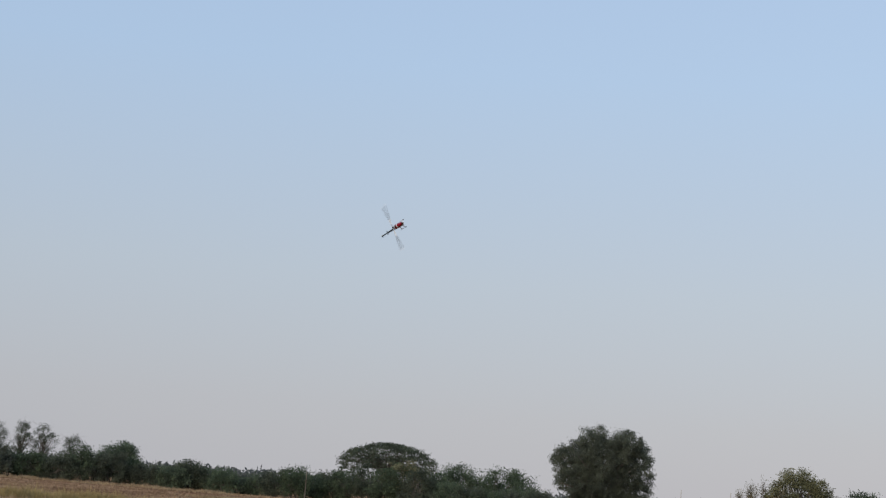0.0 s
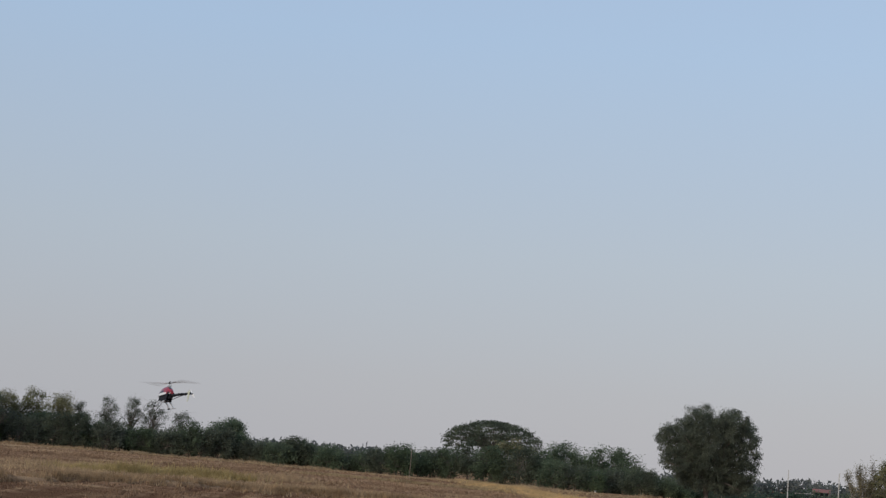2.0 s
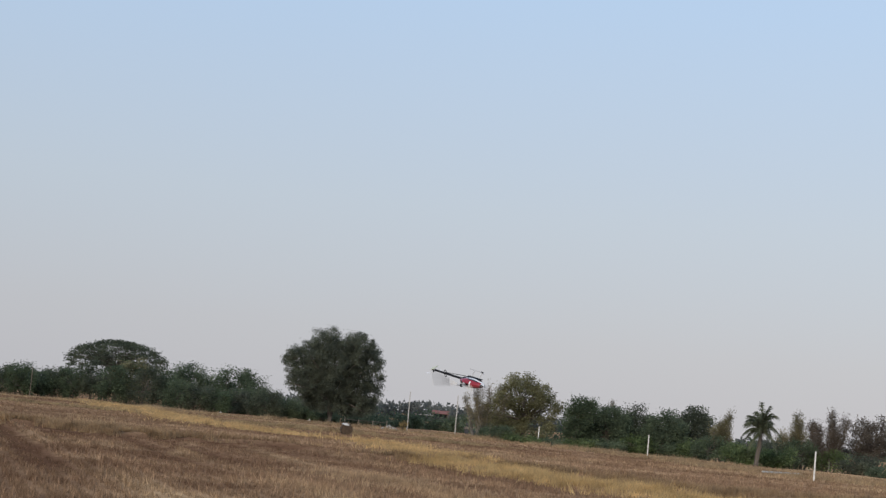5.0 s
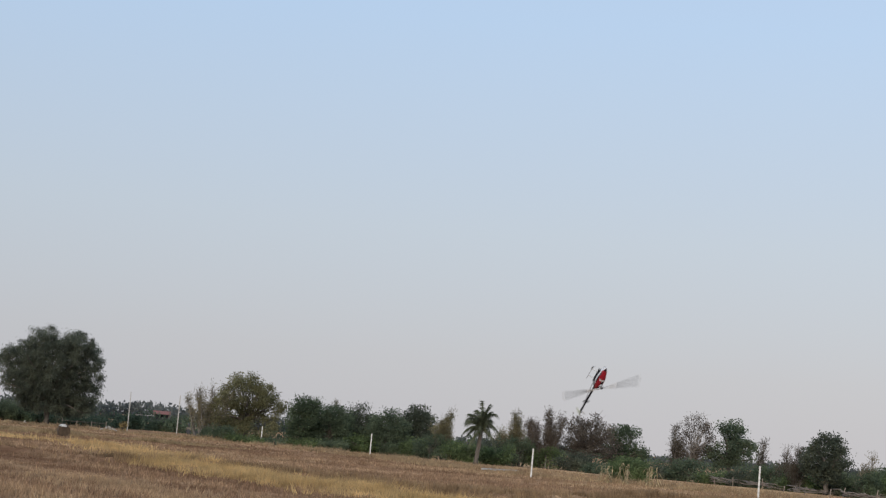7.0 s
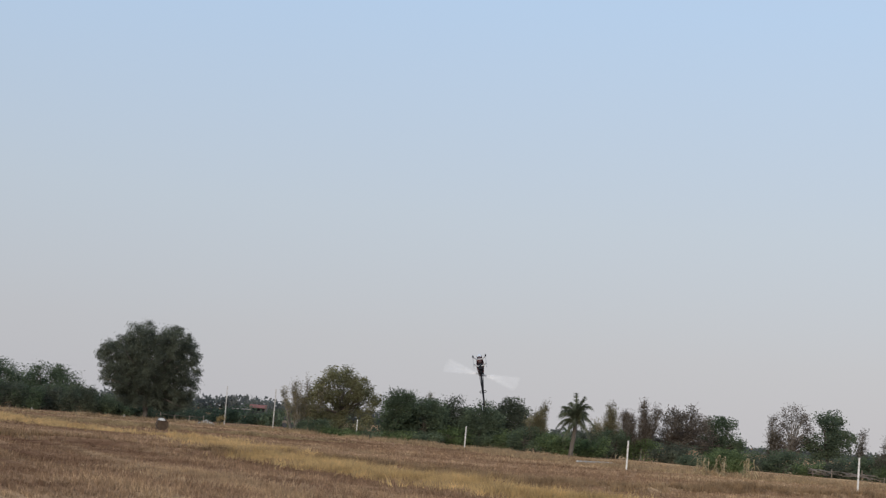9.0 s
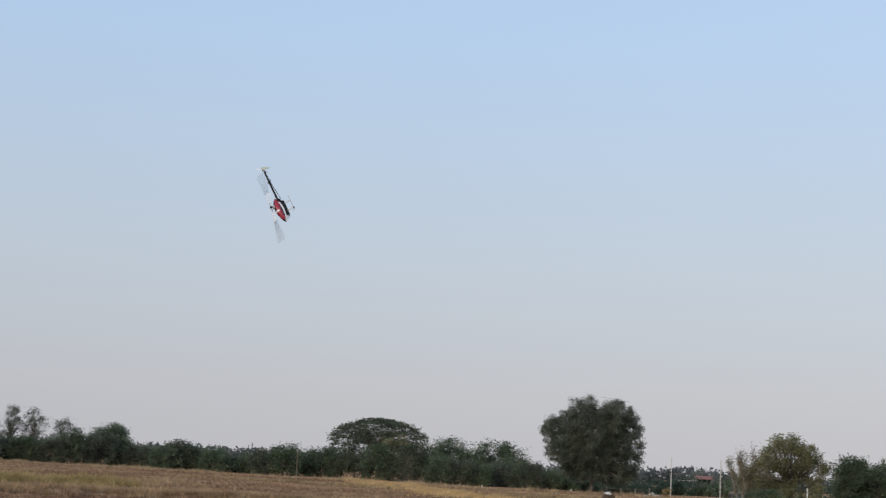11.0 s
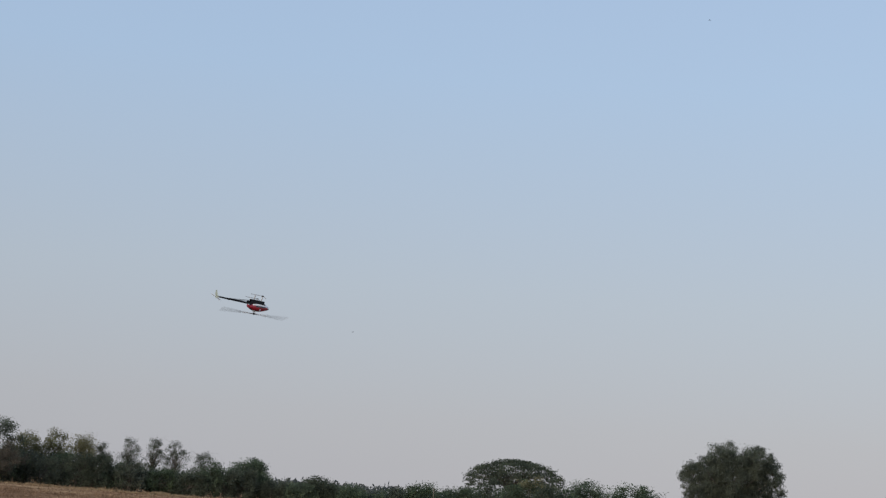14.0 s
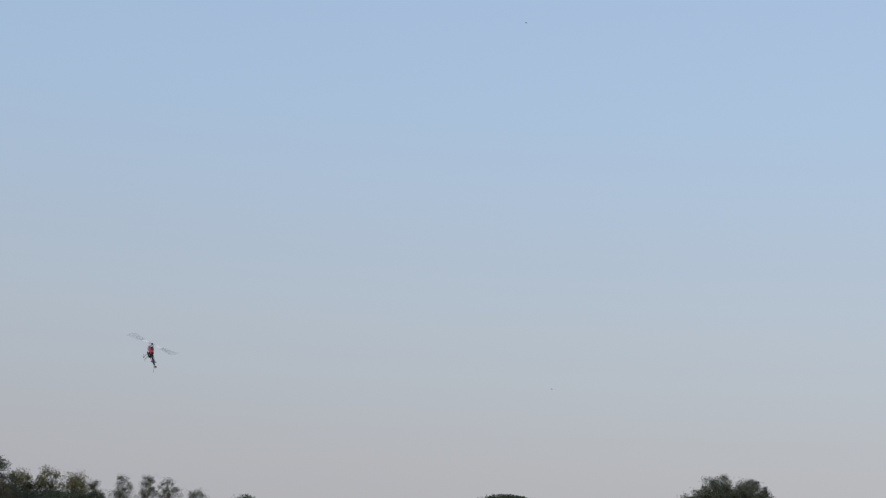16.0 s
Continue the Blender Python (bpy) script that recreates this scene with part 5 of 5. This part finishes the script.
# ---- what moves ----
# seconds, place, turn of the helicopter
FLIGHT = [
    (0.00, -15.66, 48.29, 10.10, 146.5, 62.1, 19.0),
    (0.10, -15.45, 47.06, 9.64, 153.9, 58.9, 26.0),
    (0.20, -15.25, 45.40, 8.81, 153.5, 47.6, 26.6),
    (0.30, -14.82, 43.37, 7.78, 154.2, 40.9, 31.5),
    (0.40, -14.27, 41.25, 6.90, 152.7, 14.4, 46.5),
    (0.50, -13.61, 39.24, 6.16, 151.6, 9.8, 52.5),
    (0.60, -12.91, 37.16, 5.65, 148.6, 8.3, 52.0),
    (0.70, -12.12, 34.94, 5.24, 150.3, 10.1, 51.2),
    (0.80, -11.32, 32.64, 5.05, 142.4, 12.7, 52.6),
    (0.90, -10.67, 30.48, 4.86, 135.8, 15.7, 50.7),
    (1.00, -10.14, 28.57, 4.64, 137.1, 10.7, 49.9),
    (1.10, -9.75, 26.82, 4.61, 124.5, 5.1, 57.4),
    (1.20, -9.58, 25.39, 4.77, 95.6, 11.0, 69.7),
    (1.30, -9.65, 24.37, 4.94, 86.2, 11.7, 64.5),
    (1.40, -10.03, 23.88, 4.85, 79.4, 13.8, 53.1),
    (1.50, -10.53, 23.50, 4.57, 73.9, 19.1, 54.8),
    (1.60, -11.24, 23.46, 4.03, 73.0, 19.4, 57.0),
    (1.70, -12.02, 23.66, 3.36, 67.7, 17.4, 38.3),
    (1.80, -12.69, 23.88, 2.78, 46.4, 28.7, 51.1),
    (1.90, -13.00, 23.75, 2.56, 22.3, 1.0, 29.4),
    (2.00, -13.07, 23.32, 2.43, -2.8, 7.7, 50.4),
    (2.10, -12.96, 22.95, 2.87, -14.8, 22.6, 70.7),
    (2.15, -12.94, 22.95, 3.19, -14.9, 64.0, 75.3),
    (2.20, -12.92, 22.94, 3.50, 154.0, 74.4, -111.9),
    (2.30, -12.90, 23.24, 4.03, 74.6, 56.1, 170.8),
    (2.40, -12.77, 23.71, 4.36, 117.5, 36.2, -152.3),
    (2.50, -12.48, 24.00, 4.37, 124.9, 19.7, -151.5),
    (2.60, -12.12, 24.19, 4.01, 125.5, 6.4, -151.8),
    (2.70, -11.73, 24.34, 3.60, 127.3, 5.3, -154.6),
    (2.80, -11.35, 24.60, 3.15, 131.1, 5.2, -155.5),
    (2.90, -10.98, 24.99, 2.69, 135.3, 5.1, -156.5),
    (3.00, -10.64, 25.46, 2.34, 147.3, 7.2, -156.4),
    (3.10, -10.28, 26.09, 2.41, 156.9, 4.2, -157.9),
    (3.20, -9.89, 26.70, 2.53, 175.4, 4.2, -159.3),
    (3.25, -9.67, 26.99, 2.81, -168.7, -22.9, -169.7),
    (3.30, -9.44, 27.29, 3.09, -141.1, -44.5, 166.8),
    (3.40, -8.98, 27.41, 3.76, -129.2, -6.4, -171.2),
    (3.50, -8.40, 27.29, 4.15, -110.5, -2.1, -163.7),
    (3.60, -7.78, 27.16, 4.44, -82.1, 3.4, -176.3),
    (3.70, -7.22, 27.14, 4.48, -77.6, 6.0, 176.6),
    (3.80, -6.67, 27.05, 4.31, -67.1, -2.1, -161.6),
    (3.90, -6.07, 26.81, 3.90, -56.3, 4.6, -168.5),
    (4.00, -5.54, 26.47, 3.28, -53.1, -1.0, -166.9),
    (4.10, -4.99, 26.25, 2.51, -46.4, 4.9, -170.9),
    (4.20, -4.64, 26.47, 1.96, -6.1, -1.0, -170.1),
    (4.35, -4.29, 26.54, 1.60, -6.3, 4.0, -168.8),
    (4.50, -3.93, 26.73, 1.60, -7.0, 17.9, -165.4),
    (4.65, -3.54, 27.03, 1.65, -9.4, 39.3, -161.3),
    (4.80, -3.14, 27.41, 1.91, -20.9, 66.0, -164.4),
    (4.95, -2.72, 27.87, 2.22, -135.3, 76.0, 90.5),
    (5.10, -2.29, 28.38, 2.51, -164.1, 42.8, 70.5),
    (5.25, -1.84, 28.92, 2.71, -166.4, 5.8, 74.6),
    (5.40, -1.38, 29.47, 2.80, -161.8, -31.2, 77.2),
    (5.55, -0.91, 30.02, 2.78, -137.8, -63.7, 61.0),
    (5.70, -0.42, 30.55, 2.68, -53.7, -66.5, -16.3),
    (5.85, 0.08, 31.05, 2.56, -27.3, -42.2, -37.8),
    (6.00, 0.58, 31.48, 2.46, -22.0, -20.6, -40.5),
    (6.15, 1.10, 31.83, 2.44, -21.1, -6.2, -40.7),
    (6.30, 1.62, 32.10, 2.53, -21.1, -1.1, -40.7),
    (6.40, 2.38, 32.42, 2.69, -15.0, 32.8, -72.8),
    (6.50, 3.02, 32.65, 2.92, 9.9, 56.2, -65.3),
    (6.55, 3.24, 32.69, 2.99, 78.2, 70.5, -13.1),
    (6.60, 3.45, 32.72, 3.07, 140.8, 53.9, 33.3),
    (6.70, 3.76, 32.44, 2.80, 139.6, 40.6, 26.0),
    (6.80, 4.15, 31.90, 2.51, 150.0, 16.4, 25.7),
    (6.90, 4.59, 31.28, 2.58, 137.8, 11.4, 27.9),
    (7.00, 4.98, 30.70, 3.07, 138.1, -1.9, 19.1),
    (7.10, 5.30, 30.12, 3.90, 142.4, -1.0, -23.0),
    (7.15, 5.28, 29.80, 4.34, 150.4, -27.2, -41.1),
    (7.20, 5.25, 29.49, 4.79, 172.8, -48.1, -71.2),
    (7.25, 5.19, 29.23, 5.14, -140.2, -56.8, -116.9),
    (7.30, 5.13, 28.98, 5.49, -99.2, -42.8, -156.5),
    (7.40, 4.86, 28.75, 5.88, -83.4, 0.4, -138.0),
    (7.50, 4.59, 28.85, 6.00, -59.1, 43.1, -124.3),
    (7.60, 4.25, 29.22, 5.90, 46.5, 70.3, -11.2),
    (7.70, 3.87, 29.46, 5.56, 53.9, 18.7, -5.3),
    (7.80, 3.52, 29.86, 5.17, 62.5, -3.3, 0.2),
    (7.90, 3.31, 30.58, 4.82, 70.2, -9.6, 3.7),
    (8.00, 2.96, 31.04, 4.18, 60.3, 1.6, 28.9),
    (8.10, 2.69, 31.34, 3.40, 56.2, -0.6, 18.8),
    (8.20, 2.41, 31.44, 2.59, 43.9, 32.0, 40.4),
    (8.30, 2.36, 31.41, 2.03, 10.1, -2.2, 4.8),
    (8.40, 2.19, 31.43, 1.78, -7.2, 6.1, 12.0),
    (8.50, 2.12, 31.59, 1.75, -22.0, -21.0, 36.2),
    (8.60, 1.86, 31.82, 2.16, -19.5, -4.6, 47.0),
    (8.65, 1.67, 31.92, 2.34, -12.2, 35.1, 57.4),
    (8.70, 1.49, 32.03, 2.53, 26.1, 69.4, 97.9),
    (8.80, 1.28, 31.98, 2.80, 117.5, 41.5, -175.3),
    (8.90, 1.12, 31.85, 2.95, 132.1, 19.4, 176.4),
    (9.00, 0.92, 31.69, 2.87, 128.4, 10.7, 177.2),
    (9.10, 0.75, 31.55, 2.84, 132.9, 2.6, 177.3),
    (9.20, 0.51, 31.36, 2.58, 145.2, -5.1, 177.1),
    (9.30, 0.21, 31.28, 2.29, 148.0, 0.5, 161.5),
    (9.40, -0.21, 31.42, 2.03, 153.3, 15.4, 145.6),
    (9.50, -0.70, 31.72, 2.00, 161.5, 13.1, 139.9),
    (9.60, -1.43, 32.10, 2.32, 167.8, 21.5, 123.8),
    (9.65, -1.89, 32.22, 2.58, 168.1, -0.3, 101.1),
    (9.70, -2.34, 32.34, 2.83, 177.2, -20.1, 76.8),
    (9.75, -2.83, 32.43, 3.21, 168.5, 13.8, 68.4),
    (9.80, -3.31, 32.51, 3.59, 149.8, 45.0, 49.9),
    (9.90, -4.26, 32.64, 4.35, 116.1, 8.9, -4.4),
    (9.95, -4.75, 32.66, 4.69, 109.1, -31.5, 12.3),
    (10.00, -5.24, 32.69, 5.03, 68.8, -63.8, 59.0),
    (10.05, -5.74, 32.59, 5.23, -14.0, -70.7, 145.2),
    (10.10, -6.24, 32.49, 5.44, -48.9, -45.7, -176.3),
    (10.20, -7.13, 32.15, 5.64, -60.1, -12.4, -128.2),
    (10.35, -7.87, 31.85, 5.87, -59.1, -9.3, -131.8),
    (10.50, -8.66, 31.39, 6.11, -58.0, -0.6, -141.3),
    (10.65, -9.49, 30.80, 6.35, -60.3, 12.8, -156.0),
    (10.80, -10.34, 30.13, 6.55, -71.0, 26.9, -178.2),
    (10.95, -11.19, 29.41, 6.65, -93.4, 33.2, 148.9),
    (11.10, -12.03, 28.68, 6.63, -116.5, 23.4, 114.6),
    (11.25, -12.83, 27.97, 6.46, -126.6, 1.3, 88.8),
    (11.40, -13.58, 27.33, 6.16, -122.2, -23.2, 65.2),
    (11.55, -14.27, 26.79, 5.76, -100.8, -40.1, 32.9),
    (11.70, -14.87, 26.38, 5.34, -70.3, -39.7, -5.1),
    (11.85, -15.36, 26.16, 4.98, -51.3, -26.3, -30.3),
    (12.00, -15.74, 26.15, 4.78, -43.8, -11.4, -43.7),
    (12.15, -15.98, 26.40, 4.83, -41.7, -0.6, -50.8),
    (12.30, -16.06, 26.94, 5.21, -41.4, 3.3, -53.1),
    (12.40, -16.19, 27.74, 5.86, -50.2, 29.3, -11.6),
    (12.50, -16.07, 28.79, 6.67, 1.1, 61.5, 51.9),
    (12.55, -15.99, 29.25, 6.94, 76.2, 61.4, 132.0),
    (12.60, -15.92, 29.71, 7.21, 103.4, 32.4, 164.6),
    (12.70, -15.81, 30.13, 7.64, 111.1, 9.9, 123.5),
    (12.75, -15.77, 30.25, 7.82, 129.9, -15.9, 112.6),
    (12.80, -15.73, 30.37, 7.99, 158.1, -35.4, 90.2),
    (12.85, -15.73, 30.48, 8.11, -165.0, -18.2, 45.3),
    (12.90, -15.72, 30.59, 8.23, -148.6, 15.0, 17.2),
    (13.00, -16.00, 30.92, 8.33, -152.1, 36.8, -28.1),
    (13.10, -16.33, 31.42, 8.25, -176.8, 40.7, -89.1),
    (13.15, -16.57, 31.66, 8.10, 170.6, 21.6, -123.3),
    (13.20, -16.82, 31.91, 7.94, 171.0, -0.3, -150.7),
    (13.30, -16.72, 32.38, 7.86, 160.6, 2.1, 155.3),
    (13.35, -16.75, 32.49, 7.66, 177.4, 11.3, 121.9),
    (13.40, -16.78, 32.60, 7.45, -173.0, 28.1, 89.8),
    (13.50, -17.16, 32.66, 6.55, -175.8, 2.4, 49.7),
    (13.55, -17.19, 32.68, 6.40, 178.6, -7.2, 19.3),
    (13.60, -17.22, 32.70, 6.25, 178.6, -18.4, -11.3),
    (13.70, -17.11, 32.56, 6.05, 172.0, -49.8, -56.5),
    (13.75, -17.08, 32.38, 5.94, -176.6, -16.2, -90.5),
    (13.80, -17.05, 32.19, 5.83, 174.7, 17.7, -118.0),
    (13.90, -16.72, 31.94, 5.71, 171.0, -3.6, -169.0),
    (14.00, -16.49, 31.78, 5.72, -176.2, 11.0, 144.7),
    (14.05, -16.43, 31.74, 5.81, -177.4, -4.0, 114.1),
    (14.10, -16.38, 31.71, 5.90, -170.5, -17.4, 82.3),
    (14.20, -16.62, 31.75, 6.09, -172.6, -1.7, 26.3),
    (14.30, -16.20, 32.39, 6.12, -170.4, 18.7, -24.4),
    (14.35, -16.22, 32.60, 6.09, -178.6, 14.2, -56.2),
    (14.40, -16.24, 32.81, 6.06, 176.8, 6.4, -86.5),
    (14.50, -16.17, 33.01, 5.83, 172.2, -1.7, -131.7),
    (14.60, -16.13, 33.05, 5.55, 171.3, 7.4, -179.8),
    (14.65, -16.02, 33.12, 5.50, 173.9, 1.9, 142.3),
    (14.70, -15.90, 33.20, 5.45, 179.3, -0.9, 104.3),
    (14.80, -15.82, 33.31, 5.65, 175.8, -17.9, 64.0),
    (14.85, -15.72, 33.33, 5.73, -175.8, -3.1, 36.3),
    (14.90, -15.63, 33.35, 5.80, -175.1, 14.0, 10.2),
    (15.00, -15.47, 33.23, 6.03, -169.8, -4.0, -43.1),
    (15.10, -15.42, 33.06, 6.21, -146.4, 22.6, -20.5),
    (15.15, -15.46, 33.01, 6.36, -133.4, -4.1, -11.1),
    (15.20, -15.51, 32.97, 6.51, -123.3, -32.0, -7.1),
    (15.30, -15.68, 32.60, 6.72, 158.8, -76.7, 85.0),
    (15.40, -16.04, 32.28, 6.94, 73.0, -37.8, 168.3),
    (15.45, -16.34, 32.27, 7.01, 82.5, -45.8, 124.8),
    (15.50, -16.64, 32.25, 7.09, 97.8, -46.3, 76.6),
    (15.60, -17.37, 32.38, 7.02, -144.1, -81.6, -38.7),
    (15.65, -17.78, 32.48, 6.88, -70.1, -57.3, -105.2),
    (15.70, -18.19, 32.58, 6.74, -58.1, -27.1, -108.4),
    (15.75, -18.58, 32.75, 6.55, -58.7, 5.3, -78.7),
    (15.80, -18.97, 32.91, 6.36, -40.8, 33.1, -42.9),
    (15.90, -19.66, 33.32, 5.98, -1.0, 51.1, -0.6),
    (15.95, -19.87, 33.54, 5.80, 19.2, 27.9, 25.5),
    (16.00, -20.08, 33.75, 5.62, 26.1, 1.0, 40.2),
]
# seconds and the main rotor's angle where it is known
SPIN = [
    (0.00, 1),
    (0.50, 1172),
    (1.00, 2439),
    (1.50, 3630),
    (2.00, 4956),
    (2.50, 6133),
    (3.00, 7434),
    (3.50, 8598),
    (4.00, 9795),
    (6.50, 15958),
    (7.00, 17123),
    (7.50, 18302),
    (8.00, 19602),
    (9.00, 21988),
    (9.50, 23275),
    (10.00, 24519),
    (12.50, 30740),
    (13.50, 33144),
    (14.00, 34299),
    (14.50, 35554),
    (15.00, 36688),
    (15.50, 37957),
    (16.00, 39193),
]
LOW_BIRD = [
    (0.00, -139.20, 50.19, 21.82, -62),
    (12.40, -55.10, 94.45, 13.67, -62),
    (12.50, -54.35, 94.90, 13.57, -59),
    (12.70, -53.15, 95.61, 13.28, -62),
    (13.90, -44.92, 99.81, 12.69, -64),
    (14.50, -40.90, 101.54, 12.53, -67),
    (14.80, -38.93, 102.32, 12.41, -70),
    (15.50, -34.16, 104.03, 12.25, -71),
    (15.80, -32.55, 104.53, 12.43, -73),
    (16.00, -30.90, 105.05, 12.19, -72),
]
HIGH_BIRD = [
    (0.00, 102.74, 159.40, 50.07, 98),
    (12.50, -14.75, 142.12, 47.35, 98),
    (13.00, -19.59, 141.65, 46.99, 97),
    (13.50, -24.06, 140.90, 47.16, 100),
    (14.00, -28.85, 140.05, 47.02, 102),
    (14.50, -32.85, 138.98, 47.57, 106),
    (15.00, -37.58, 137.59, 48.13, 107),
    (15.50, -40.89, 136.47, 48.66, 109),
    (16.00, -44.26, 135.23, 49.17, 110),
]
FAST_BIRD = [
    (0.00, -161.90, 26.40, 4.00, -78),
    (3.00, -30.50, 54.40, 5.90, -78),
    (3.30, -17.33, 57.19, 7.12, -78),
    (3.50, -8.56, 59.05, 7.97, -78),
    (16.00, 538.90, 175.30, 55.00, -78),
]


def motions():
    walk(helicopter, [(t, pose(x, y, z, rx, ry, rz)) for t, x, y, z, rx, ry, rz in FLIGHT])
    times = [i / FPS for i in range(16 * FPS + 1)]
    # the blades go on round the head by whole half turns from mark to mark
    more = [0.0]
    for (t0, _), (t1, _) in zip(SPIN, SPIN[1:]):
        more.append(more[-1] + 180 * math.floor(88 * round((t1 - t0) * FPS) / 180))
    extra = np.interp(times, [m[0] for m in SPIN], more)
    for piece in main_rotor.children:
        walk(piece, [(t, pose(0, 0, 0, 0, 0, a)) for t, a in zip(times, extra)])
    angle = np.interp(times, [s[0] for s in SPIN], [s[1] for s in SPIN])
    walk(main_rotor, [(t, pose(0, 0, 0.22, 0, 0, a)) for t, a in zip(times, angle)])
    walk(tail_rotor, [(t, pose(0.018, -0.945, 0, 71.0 * i, 0, 0)) for i, t in enumerate(times)])
    for bird, rows in ((bird_low, LOW_BIRD), (bird_high, HIGH_BIRD), (bird_fast, FAST_BIRD)):
        walk(bird, [(t, pose(x, y, z, 0, 0, rz)) for t, x, y, z, rz in rows])


motions()
